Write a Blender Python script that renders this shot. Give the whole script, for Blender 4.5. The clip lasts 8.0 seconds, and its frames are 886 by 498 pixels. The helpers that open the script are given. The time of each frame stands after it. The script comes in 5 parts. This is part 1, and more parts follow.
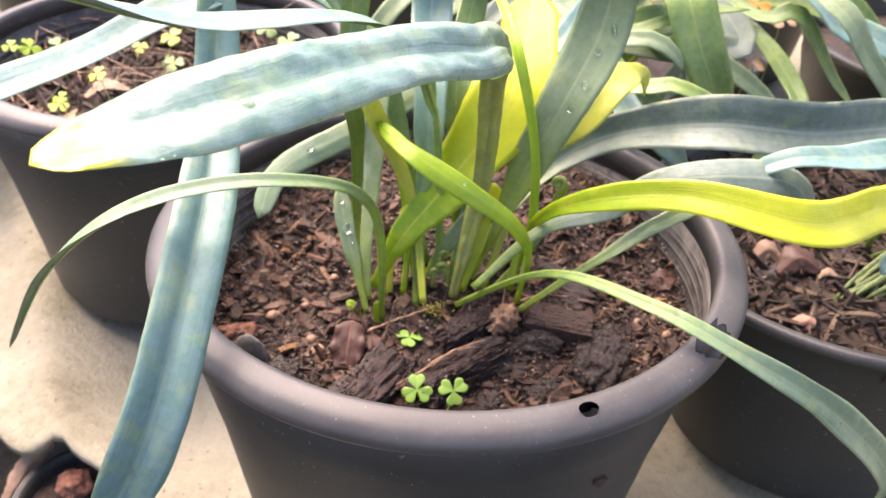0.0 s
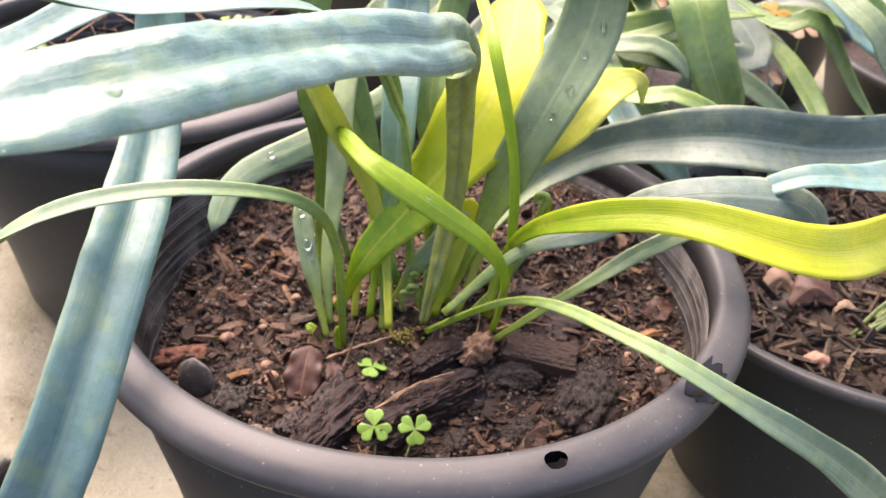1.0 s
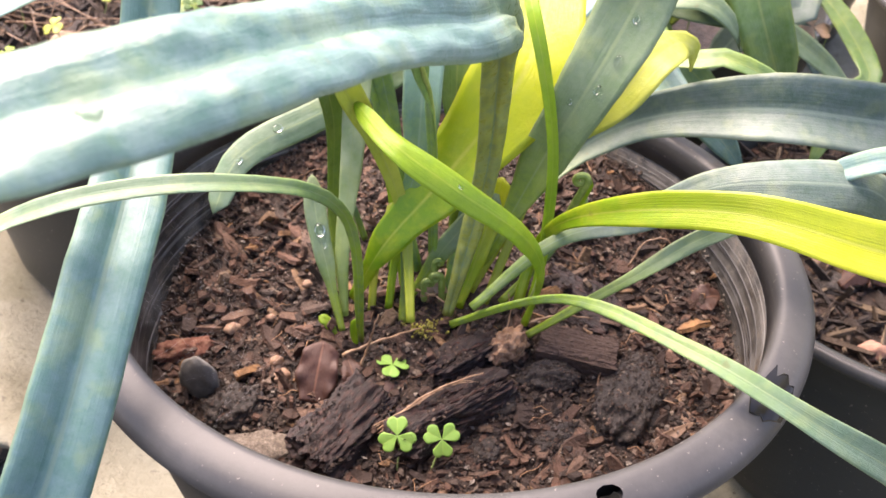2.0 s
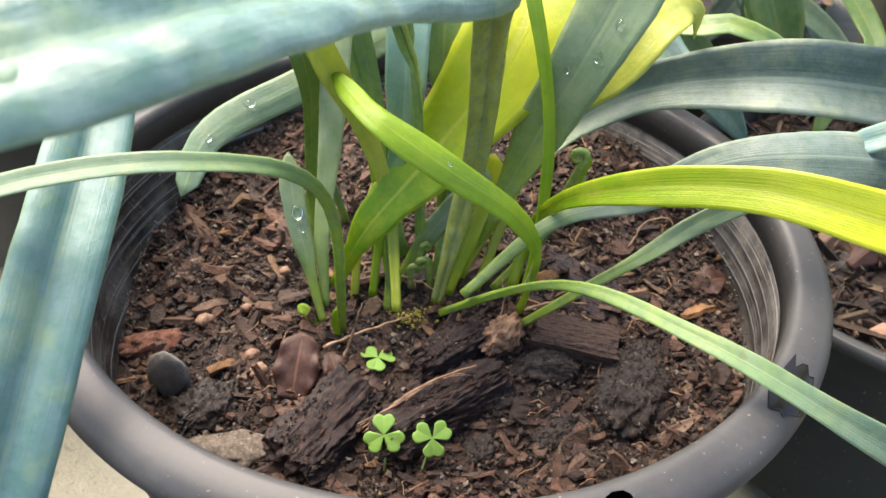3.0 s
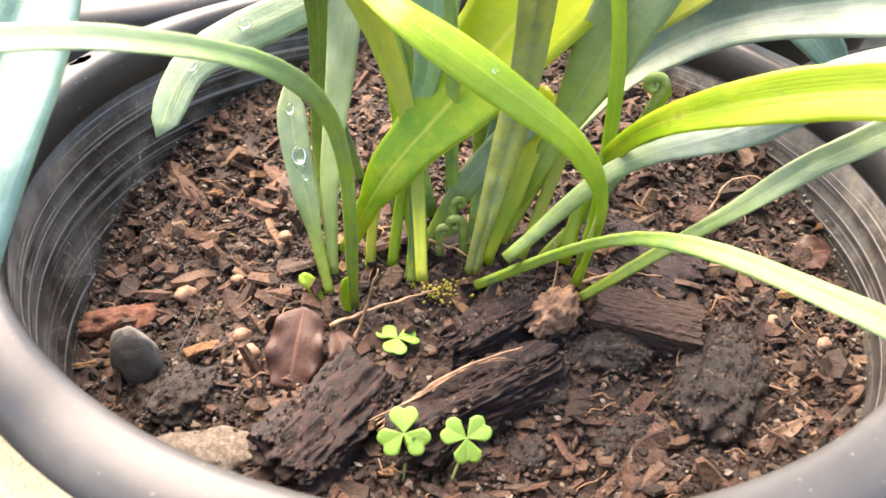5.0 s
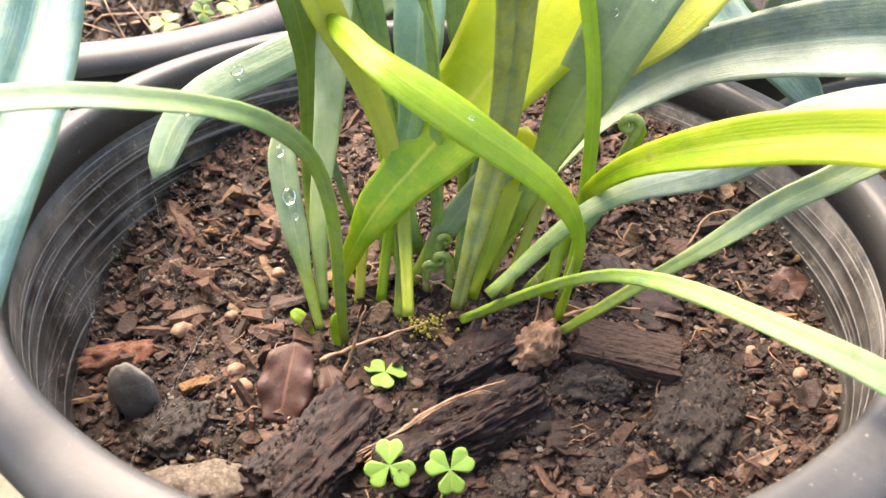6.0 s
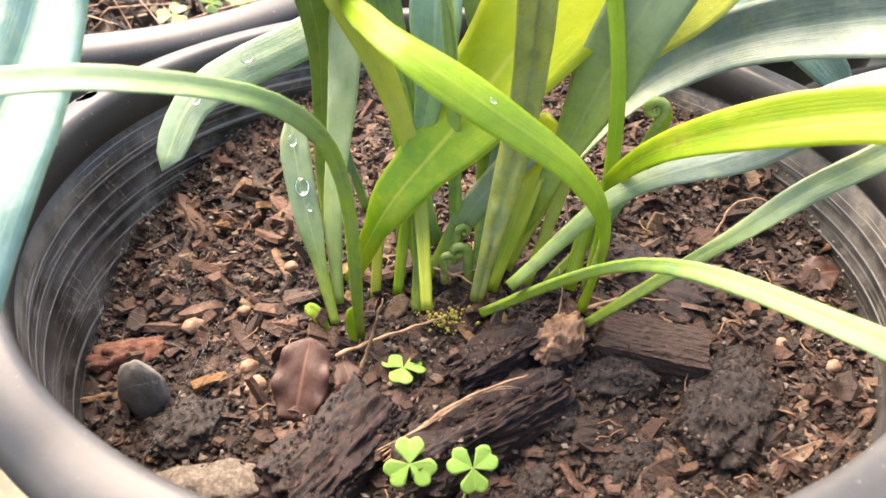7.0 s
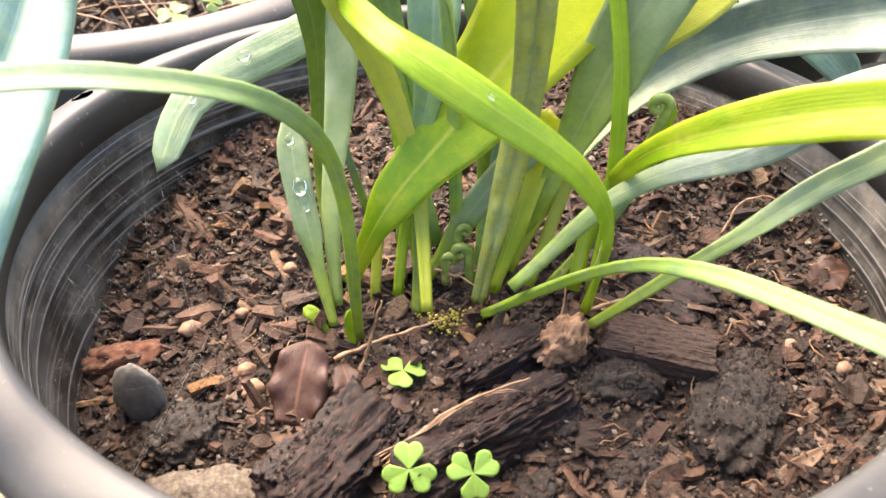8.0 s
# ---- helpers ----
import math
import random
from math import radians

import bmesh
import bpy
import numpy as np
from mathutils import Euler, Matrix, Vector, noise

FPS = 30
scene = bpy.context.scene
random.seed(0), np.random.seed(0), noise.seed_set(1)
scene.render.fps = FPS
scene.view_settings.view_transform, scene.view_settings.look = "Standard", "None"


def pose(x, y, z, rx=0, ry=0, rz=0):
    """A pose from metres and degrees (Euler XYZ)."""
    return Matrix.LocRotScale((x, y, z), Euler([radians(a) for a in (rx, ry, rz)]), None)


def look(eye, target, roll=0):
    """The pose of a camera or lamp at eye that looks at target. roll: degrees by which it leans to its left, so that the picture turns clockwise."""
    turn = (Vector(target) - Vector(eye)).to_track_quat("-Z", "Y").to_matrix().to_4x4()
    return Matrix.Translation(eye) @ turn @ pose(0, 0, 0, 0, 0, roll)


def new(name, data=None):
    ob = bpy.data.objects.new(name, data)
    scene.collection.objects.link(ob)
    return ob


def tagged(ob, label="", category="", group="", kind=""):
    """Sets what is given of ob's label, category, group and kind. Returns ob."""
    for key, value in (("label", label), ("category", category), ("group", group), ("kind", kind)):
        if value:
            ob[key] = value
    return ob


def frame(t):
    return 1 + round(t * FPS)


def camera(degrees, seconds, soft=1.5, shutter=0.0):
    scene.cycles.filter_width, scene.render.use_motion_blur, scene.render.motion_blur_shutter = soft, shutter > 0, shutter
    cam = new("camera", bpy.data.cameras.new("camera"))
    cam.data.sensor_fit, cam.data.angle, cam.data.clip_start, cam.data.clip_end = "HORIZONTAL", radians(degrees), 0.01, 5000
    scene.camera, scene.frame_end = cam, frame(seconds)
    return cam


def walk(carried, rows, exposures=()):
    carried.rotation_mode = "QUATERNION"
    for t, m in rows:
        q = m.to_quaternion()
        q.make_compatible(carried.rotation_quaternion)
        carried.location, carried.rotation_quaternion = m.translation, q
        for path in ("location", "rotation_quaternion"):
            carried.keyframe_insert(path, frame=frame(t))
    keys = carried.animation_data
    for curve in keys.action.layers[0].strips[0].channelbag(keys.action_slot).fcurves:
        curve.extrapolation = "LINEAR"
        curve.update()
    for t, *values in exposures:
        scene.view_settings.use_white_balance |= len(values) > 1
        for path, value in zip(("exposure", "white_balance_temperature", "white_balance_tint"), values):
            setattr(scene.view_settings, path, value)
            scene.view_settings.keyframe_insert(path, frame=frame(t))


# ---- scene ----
cam = camera(51.0, 8.0)
PATH = [
    (0, -0.05244, -0.43247, 0.52758, 55.794, -2.686, -4.685),
    (0.5, -0.02306, -0.42856, 0.51887, 57.046, -2.952, -3.259),
    (1, -0.01919, -0.39145, 0.50270, 56.680, -2.930, -2.592),
    (1.2, -0.02701, -0.37880, 0.49586, 55.740, -2.957, -2.501),
    (2.3, -0.03232, -0.33307, 0.49839, 52.191, -3.059, -3.014),
    (2.5, -0.03592, -0.33813, 0.49983, 52.917, -3.059, -3.707),
    (3, -0.02998, -0.31263, 0.47871, 51.337, -3.203, -3.876),
    (3.5, -0.01620, -0.27886, 0.44571, 51.575, -3.046, -3.578),
    (4, -0.01686, -0.25225, 0.41532, 52.295, -2.912, -3.236),
    (4.5, -0.02348, -0.24305, 0.40583, 52.714, -2.704, -2.539),
    (4.7, -0.02860, -0.25374, 0.40640, 52.735, -2.726, -2.323),
    (5.8, -0.01958, -0.27378, 0.41473, 55.244, -2.187, -2.357),
    (6, -0.01989, -0.27262, 0.41799, 54.657, -1.952, -2.269),
    (6.5, -0.02186, -0.27176, 0.41258, 54.934, -1.590, -2.218),
    (7, -0.02304, -0.26499, 0.40947, 54.551, -1.273, -2.143),
    (7.5, -0.02219, -0.26623, 0.40907, 54.486, -1.279, -2.160),
    (8, -0.01974, -0.25992, 0.40596, 54.555, -0.753, -1.806),
]
walk(cam, [(t, pose(x, y, z, rx, ry, rz)) for t, x, y, z, rx, ry, rz in PATH],
     exposures=[(0, 1.82, 7300, 32), (1.2, 1.64, 7200, 31), (2.5, 1.82, 7000, 24), (3.0, 1.48, 6900, 17), (3.5, 2.04, 7200, 22), (4.5, 2.5, 7450, 22), (6, 2.26, 7500, 21), (8, 2.3, 7500, 21)])
cam.data.dof.use_dof = True
cam.data.dof.focus_distance = 0.34
cam.data.dof.aperture_fstop = 21

# ---- world, sun, exposure ----
world = bpy.data.worlds.new("sky")
scene.world = world
world.use_nodes = True
wn = world.node_tree.nodes
sky = wn.new("ShaderNodeTexSky")
sky.sky_type = 'NISHITA'
sky.sun_disc = False
sky.sun_elevation = radians(62)
sky.sun_rotation = radians(-33)
sky.dust_density = 2.0
bg = wn["Background"]
bg.inputs["Strength"].default_value = 0.15
world.node_tree.links.new(sky.outputs["Color"], bg.inputs["Color"])

sun_data = bpy.data.lights.new("sun", 'SUN')
sun_data.energy = 4.0
sun_data.angle = radians(55)
sun_data.color = (1.0, 0.93, 0.80)
sun = new("sun", sun_data)
sun.matrix_world = look((-0.5, 0.75, 1.8), (0, 0, 0.2))


GROUND = 0.015
RIM = 0.25


# ---- materials ----
def node_mat(name):
    m = bpy.data.materials.new(name)
    m.use_nodes = True
    return m, m.node_tree.nodes, m.node_tree.links, m.node_tree.nodes["Principled BSDF"]


def noise_node(nodes, links, scale, detail=6.0, rough=0.6, vec=None):
    t = nodes.new("ShaderNodeTexNoise")
    t.inputs["Scale"].default_value = scale
    t.inputs["Detail"].default_value = detail
    t.inputs["Roughness"].default_value = rough
    if vec is not None:
        links.new(vec, t.inputs["Vector"])
    return t.outputs["Fac"]


def ramp(nodes, links, fac, stops):
    r = nodes.new("ShaderNodeValToRGB")
    e = r.color_ramp.elements
    while len(e) < len(stops):
        e.new(0.5)
    for el, (p, c) in zip(e, stops):
        el.position = p
        el.color = (*c, 1) if len(c) == 3 else c
    links.new(fac, r.inputs["Fac"])
    return r.outputs["Color"]


def mixc(nodes, links, fac, a, b, mode='MIX'):
    m = nodes.new("ShaderNodeMix")
    m.data_type = 'RGBA'
    m.blend_type = mode
    for sock, v in ((m.inputs[0], fac), (m.inputs[6], a), (m.inputs[7], b)):
        if isinstance(v, (int, float)):
            sock.default_value = v
        elif isinstance(v, tuple):
            sock.default_value = (*v, 1)
        else:
            links.new(v, sock)
    return m.outputs[2]


def mathn(nodes, links, op, a, b=0.0, c=0.0):
    m = nodes.new("ShaderNodeMath")
    m.operation = op
    for sock, v in zip(m.inputs, (a, b, c)):
        if isinstance(v, (int, float)):
            sock.default_value = v
        else:
            links.new(v, sock)
    return m.outputs[0]


def bump(nodes, links, bsdf, height, strength, dist):
    b = nodes.new("ShaderNodeBump")
    b.inputs["Strength"].default_value = strength
    b.inputs["Distance"].default_value = dist
    links.new(height, b.inputs["Height"])
    links.new(b.outputs["Normal"], bsdf.inputs["Normal"])
    return b.outputs["Normal"]


def coords(nodes, which="Object"):
    return nodes.new("ShaderNodeTexCoord").outputs[which]


def leaf_mat(name, dark, light, rib, margin, dust_sheen, film_amount, glow, translucent, rough=0.36, foot=None, end=None, coat=0.0, reach=(0.22, 0.62)):
    m, n, l, p = node_mat(name)
    uv = coords(n, "UV")
    sep = n.new("ShaderNodeSeparateXYZ")
    l.new(uv, sep.inputs[0])
    obj = coords(n)
    off = mathn(n, l, 'ABSOLUTE', mathn(n, l, 'SUBTRACT', sep.outputs["X"], 0.5))
    broad = noise_node(n, l, 28, 4, 0.6, obj)
    mott = noise_node(n, l, 260, 5, 0.65, obj)
    fine = noise_node(n, l, 1400, 3, 0.6, obj)
    stretch = n.new("ShaderNodeMapping")
    stretch.inputs["Scale"].default_value = (26, 7, 1)
    l.new(uv, stretch.inputs[0])
    streak = noise_node(n, l, 1.0, 5, 0.6, stretch.outputs[0])
    col = mixc(n, l, ramp(n, l, broad, [(0.32, (0, 0, 0)), (0.68, (1, 1, 1))]), dark, light)
    col = mixc(n, l, mathn(n, l, 'MULTIPLY', streak, 0.45), col, light)
    if foot:
        col = mixc(n, l, ramp(n, l, mathn(n, l, 'MULTIPLY_ADD', broad, 0.2, sep.outputs["Y"]), [(reach[0], (1, 1, 1)), (reach[1], (0, 0, 0))]), col, foot)
    col = mixc(n, l, mathn(n, l, 'MULTIPLY', ramp(n, l, mott, [(0.45, (0, 0, 0)), (0.7, (1, 1, 1))]), 0.55), col, dark)
    # pale film: dust, plus sky sheen put into the colour of blue-green leaves
    d = mathn(n, l, 'MULTIPLY', ramp(n, l, noise_node(n, l, 120, 8, 0.75, obj), [(0.35, (0, 0, 0)), (0.7, (1, 1, 1))]), film_amount)
    if foot:
        d = mathn(n, l, 'MULTIPLY', d, ramp(n, l, sep.outputs["Y"], [(reach[0], (0.3, 0.3, 0.3)), (reach[1], (1, 1, 1))]))
    col = mixc(n, l, d, col, dust_sheen)
    blot = ramp(n, l, noise_node(n, l, 75, 3, 0.55, obj), [(0.52, (0, 0, 0)), (0.66, (1, 1, 1))])
    col = mixc(n, l, mathn(n, l, 'MULTIPLY', blot, 0.28), col, margin)
    if end:
        col = mixc(n, l, ramp(n, l, mathn(n, l, 'MULTIPLY_ADD', broad, 0.05, sep.outputs["Y"]), [(0.972, (0, 0, 0)), (0.996, (1, 1, 1))]), col, end)
    ribfac = ramp(n, l, off, [(0.012, (1, 1, 1)), (0.04, (0, 0, 0))])
    col = mixc(n, l, mathn(n, l, 'MULTIPLY', ribfac, 0.55), col, rib)
    edge = ramp(n, l, off, [(0.462, (0, 0, 0)), (0.488, (1, 1, 1))])
    col = mixc(n, l, mathn(n, l, 'MULTIPLY', edge, 0.3), col, margin)
    spots = ramp(n, l, noise_node(n, l, 90, 2, 0.5, obj), [(0.73, (0, 0, 0)), (0.77, (1, 1, 1))])
    col = mixc(n, l, mathn(n, l, 'MULTIPLY', spots, 0.35), col, (0.16, 0.11, 0.04))
    l.new(col, p.inputs["Base Color"])
    r = mathn(n, l, 'MULTIPLY_ADD', mott, 0.3, rough - 0.12)
    l.new(r, p.inputs["Roughness"])
    p.inputs["Specular IOR Level"].default_value = 0.5
    p.inputs["Coat Weight"].default_value = coat
    p.inputs["Coat Roughness"].default_value = 0.3
    hgt = mathn(n, l, 'ADD', mathn(n, l, 'MULTIPLY', mott, 0.6), mathn(n, l, 'ADD', mathn(n, l, 'MULTIPLY', fine, 0.25), mathn(n, l, 'MULTIPLY', streak, 0.7)))
    nor = bump(n, l, p, hgt, 0.35, 0.0012)
    tr = n.new("ShaderNodeBsdfTranslucent")
    l.new(mixc(n, l, 0.5, col, glow), tr.inputs["Color"])
    l.new(nor, tr.inputs["Normal"])
    ms = n.new("ShaderNodeMixShader")
    ms.inputs[0].default_value = translucent
    l.new(p.outputs[0], ms.inputs[1])
    l.new(tr.outputs[0], ms.inputs[2])
    l.new(ms.outputs[0], n["Material Output"].inputs["Surface"])
    return m


FOOT = (0.20, 0.34, 0.03)
# its bluish film colour paints in the sky's reflection
M_BLUE = leaf_mat("leaf_blue_green", (0.045, 0.145, 0.115), (0.115, 0.235, 0.19), (0.22, 0.32, 0.22), (0.28, 0.36, 0.14),
                  (0.25, 0.35, 0.40), 0.32, (0.20, 0.34, 0.08), 0.10, 0.44, FOOT, coat=0.06)
M_BIG = leaf_mat("leaf_big_blue_green", (0.055, 0.155, 0.11), (0.145, 0.265, 0.195), (0.16, 0.28, 0.19), (0.30, 0.39, 0.14),
                 (0.38, 0.47, 0.47), 0.36, (0.22, 0.36, 0.08), 0.10, 0.27, (0.30, 0.33, 0.05), (0.50, 0.52, 0.02), 0.35, (0.46, 0.62))
M_GREYBLUE = leaf_mat("leaf_silvery_blue_green", (0.060, 0.115, 0.080), (0.135, 0.20, 0.15), (0.26, 0.34, 0.25), (0.28, 0.34, 0.17),
                      (0.30, 0.33, 0.33), 0.34, (0.24, 0.34, 0.10), 0.10, 0.48, (0.22, 0.34, 0.04), reach=(0.15, 0.42))
M_GREY = leaf_mat("leaf_grey_green", (0.10, 0.185, 0.07), (0.20, 0.29, 0.145), (0.30, 0.38, 0.18), (0.32, 0.38, 0.14),
                  (0.38, 0.41, 0.34), 0.28, (0.32, 0.42, 0.06), 0.18, 0.36, (0.27, 0.39, 0.02))
M_STALKY = leaf_mat("leaf_green_stalked", (0.095, 0.19, 0.09), (0.18, 0.285, 0.165), (0.31, 0.39, 0.19), (0.33, 0.39, 0.14),
                    (0.38, 0.42, 0.35), 0.28, (0.32, 0.44, 0.08), 0.12, 0.40, (0.24, 0.39, 0.015), reach=(0.26, 0.56))
M_GREEN = leaf_mat("leaf_mid_green", (0.06, 0.15, 0.03), (0.16, 0.28, 0.06), (0.30, 0.36, 0.10), (0.34, 0.42, 0.08),
                   (0.36, 0.42, 0.28), 0.25, (0.34, 0.46, 0.04), 0.22, 0.34, (0.25, 0.35, 0.025))
M_FRESH = leaf_mat("leaf_fresh_green", (0.17, 0.34, 0.008), (0.35, 0.53, 0.02), (0.48, 0.58, 0.07), (0.48, 0.58, 0.05),
                   (0.46, 0.55, 0.22), 0.12, (0.56, 0.74, 0.01), 0.36, 0.33)
M_LIME = leaf_mat("leaf_lime", (0.38, 0.48, 0.010), (0.62, 0.64, 0.02), (0.54, 0.56, 0.10), (0.62, 0.60, 0.06),
                  (0.56, 0.58, 0.30), 0.10, (0.84, 0.86, 0.01), 0.42, 0.34, (0.20, 0.38, 0.008), reach=(0.36, 0.8), coat=0.4)
M_LIMEGREEN = leaf_mat("leaf_green_to_lime", (0.38, 0.48, 0.010), (0.62, 0.64, 0.02), (0.54, 0.56, 0.10), (0.62, 0.60, 0.06),
                       (0.56, 0.58, 0.30), 0.10, (0.84, 0.86, 0.01), 0.42, 0.32, (0.13, 0.31, 0.010), reach=(0.34, 0.78))
M_OLIVE = leaf_mat("leaf_olive_stem", (0.32, 0.38, 0.03), (0.50, 0.53, 0.07), (0.42, 0.44, 0.12), (0.58, 0.60, 0.10),
                   (0.44, 0.48, 0.26), 0.22, (0.60, 0.64, 0.04), 0.26, 0.38, (0.36, 0.44, 0.03))
M_PALE = leaf_mat("leaf_pale_underside", (0.18, 0.28, 0.10), (0.29, 0.39, 0.18), (0.28, 0.36, 0.14), (0.46, 0.52, 0.2),
                  (0.54, 0.57, 0.50), 0.30, (0.46, 0.56, 0.16), 0.22, 0.45, (0.30, 0.42, 0.10))
M_CLOVER = leaf_mat("clover_leaf", (0.25, 0.50, 0.07), (0.36, 0.62, 0.14), (0.52, 0.70, 0.16), (0.4, 0.6, 0.08),
                    (0.5, 0.6, 0.3), 0.1, (0.45, 0.75, 0.05), 0.35, 0.42)
M_DRY = leaf_mat("dry_leaf", (0.030, 0.011, 0.006), (0.080, 0.029, 0.016), (0.22, 0.10, 0.055), (0.07, 0.03, 0.015),
                 (0.20, 0.11, 0.075), 0.22, (0.3, 0.11, 0.03), 0.05, 0.5)
M_DRYPALE = leaf_mat("dry_pale_leaf", (0.28, 0.17, 0.09), (0.46, 0.31, 0.19), (0.5, 0.36, 0.24), (0.3, 0.2, 0.1),
                     (0.5, 0.42, 0.33), 0.25, (0.5, 0.33, 0.12), 0.12, 0.55)
M_ORANGE = leaf_mat("yellowing_oxalis", (0.45, 0.24, 0.03), (0.62, 0.42, 0.06), (0.6, 0.4, 0.2), (0.55, 0.2, 0.05),
                    (0.5, 0.4, 0.3), 0.2, (0.8, 0.5, 0.05), 0.35, 0.5)


def stem_mat(name, a, b):
    m, n, l, p = node_mat(name)
    obj = coords(n)
    f = noise_node(n, l, 220, 5, 0.6, obj)
    l.new(mixc(n, l, ramp(n, l, f, [(0.35, (0, 0, 0)), (0.65, (1, 1, 1))]), a, b), p.inputs["Base Color"])
    p.inputs["Roughness"].default_value = 0.42
    bump(n, l, p, noise_node(n, l, 900, 3, 0.6, obj), 0.3, 0.0005)
    return m


M_RIB = stem_mat("midrib", (0.20, 0.28, 0.06), (0.32, 0.40, 0.14))
M_TANLEAF = leaf_mat("dry_tan_leaf", (0.14, 0.08, 0.048), (0.26, 0.16, 0.10), (0.30, 0.2, 0.12), (0.2, 0.12, 0.07), (0.3, 0.24, 0.18), 0.3, (0.3, 0.18, 0.08), 0.05, 0.6)
M_DIM = stem_mat("dull_green_stem", (0.05, 0.09, 0.02), (0.13, 0.18, 0.05))
M_STEM = stem_mat("green_stem", (0.12, 0.20, 0.03), (0.26, 0.34, 0.08))
M_CLSTEM = stem_mat("clover_stem", (0.25, 0.38, 0.10), (0.40, 0.48, 0.18))
M_TWIG = stem_mat("dry_twig", (0.17, 0.09, 0.045), (0.40, 0.26, 0.15))
M_MOSS = stem_mat("yellow_moss", (0.20, 0.17, 0.02), (0.42, 0.38, 0.06))


def plastic_mat(name, base, dusty, film_amount, rough):
    m, n, l, p = node_mat(name)
    obj = coords(n)
    big = noise_node(n, l, 14, 6, 0.65, obj)
    small = noise_node(n, l, 300, 5, 0.7, obj)
    st = n.new("ShaderNodeMapping")
    st.inputs["Scale"].default_value = (6, 6, 160)
    l.new(obj, st.inputs[0])
    lines = noise_node(n, l, 1.6, 4, 0.7, st.outputs[0])
    f = mathn(n, l, 'MULTIPLY', mathn(n, l, 'MULTIPLY', ramp(n, l, big, [(0.3, (0.15, 0.15, 0.15)), (0.7, (1, 1, 1))]), mathn(n, l, 'ADD', small, mathn(n, l, 'MULTIPLY', lines, 0.5))), film_amount)
    col = mixc(n, l, f, base, dusty)
    speck = ramp(n, l, noise_node(n, l, 420, 2, 0.5, obj), [(0.70, (0, 0, 0)), (0.74, (1, 1, 1))])
    col = mixc(n, l, mathn(n, l, 'MULTIPLY', speck, 0.5), col, (0.30, 0.27, 0.23))
    l.new(col, p.inputs["Base Color"])
    l.new(mathn(n, l, 'MULTIPLY_ADD', f, 0.5, rough), p.inputs["Roughness"])
    p.inputs["Specular IOR Level"].default_value = 0.38
    bump(n, l, p, mathn(n, l, 'ADD', small, lines), 0.12, 0.0006)
    return m


M_POT = plastic_mat("black_pot_plastic", (0.024, 0.026, 0.023), (0.10, 0.108, 0.098), 0.18, 0.44)
M_LIP = plastic_mat("black_pot_lip", (0.036, 0.0365, 0.035), (0.17, 0.168, 0.158), 0.40, 0.37)
M_RIDGE = plastic_mat("dusty_pot_ridge", (0.045, 0.044, 0.041), (0.36, 0.35, 0.33), 0.50, 0.5)


def inner_mat(name):
    """Black plastic, wet in places, with fine scratches round the wall and patches of dried mud."""
    m, n, l, p = node_mat(name)
    obj = coords(n)
    st = n.new("ShaderNodeMapping")
    st.inputs["Scale"].default_value = (9, 9, 620)
    l.new(obj, st.inputs[0])
    lines = ramp(n, l, noise_node(n, l, 1.0, 3, 0.6, st.outputs[0]), [(0.56, (0, 0, 0)), (0.66, (1, 1, 1))])
    haze = ramp(n, l, noise_node(n, l, 34, 7, 0.7, obj), [(0.40, (0, 0, 0)), (0.68, (1, 1, 1))])
    mud = ramp(n, l, noise_node(n, l, 85, 8, 0.75, obj), [(0.53, (0, 0, 0)), (0.66, (1, 1, 1))])
    grain = noise_node(n, l, 520, 4, 0.7, obj)
    col = mixc(n, l, mathn(n, l, 'MULTIPLY', haze, 0.36), (0.034, 0.031, 0.026), (0.34, 0.325, 0.285))
    col = mixc(n, l, mathn(n, l, 'MULTIPLY', lines, 0.38), col, (0.50, 0.49, 0.46))
    col = mixc(n, l, mathn(n, l, 'MULTIPLY', mathn(n, l, 'MULTIPLY', mud, grain), 0.75), col, (0.24, 0.19, 0.135))
    l.new(col, p.inputs["Base Color"])
    l.new(mathn(n, l, 'MULTIPLY_ADD', haze, 0.35, 0.36), p.inputs["Roughness"])
    p.inputs["Specular IOR Level"].default_value = 0.3
    bump(n, l, p, mathn(n, l, 'ADD', mathn(n, l, 'MULTIPLY', mud, 0.8), mathn(n, l, 'ADD', lines, mathn(n, l, 'MULTIPLY', grain, 0.5))), 0.35, 0.0008)
    return m


M_INNER = inner_mat("scuffed_pot_inside")


def earth_mat(name, a, b, c, scale, rough=0.9, bumps=0.8, wet=0.0):
    m, n, l, p = node_mat(name)
    obj = coords(n)
    f = noise_node(n, l, scale, 8, 0.7, obj)
    g = noise_node(n, l, scale * 7, 4, 0.7, obj)
    col = ramp(n, l, f, [(0.3, a), (0.52, b), (0.75, c)])
    col = mixc(n, l, ramp(n, l, g, [(0.6, (0, 0, 0)), (0.8, (0.6, 0.6, 0.6))]), col, c)
    l.new(col, p.inputs["Base Color"])
    l.new(mathn(n, l, 'MULTIPLY_ADD', f, -wet, rough), p.inputs["Roughness"])
    bump(n, l, p, mathn(n, l, 'ADD', f, mathn(n, l, 'MULTIPLY', g, 0.5)), bumps, 0.5 / scale)
    return m


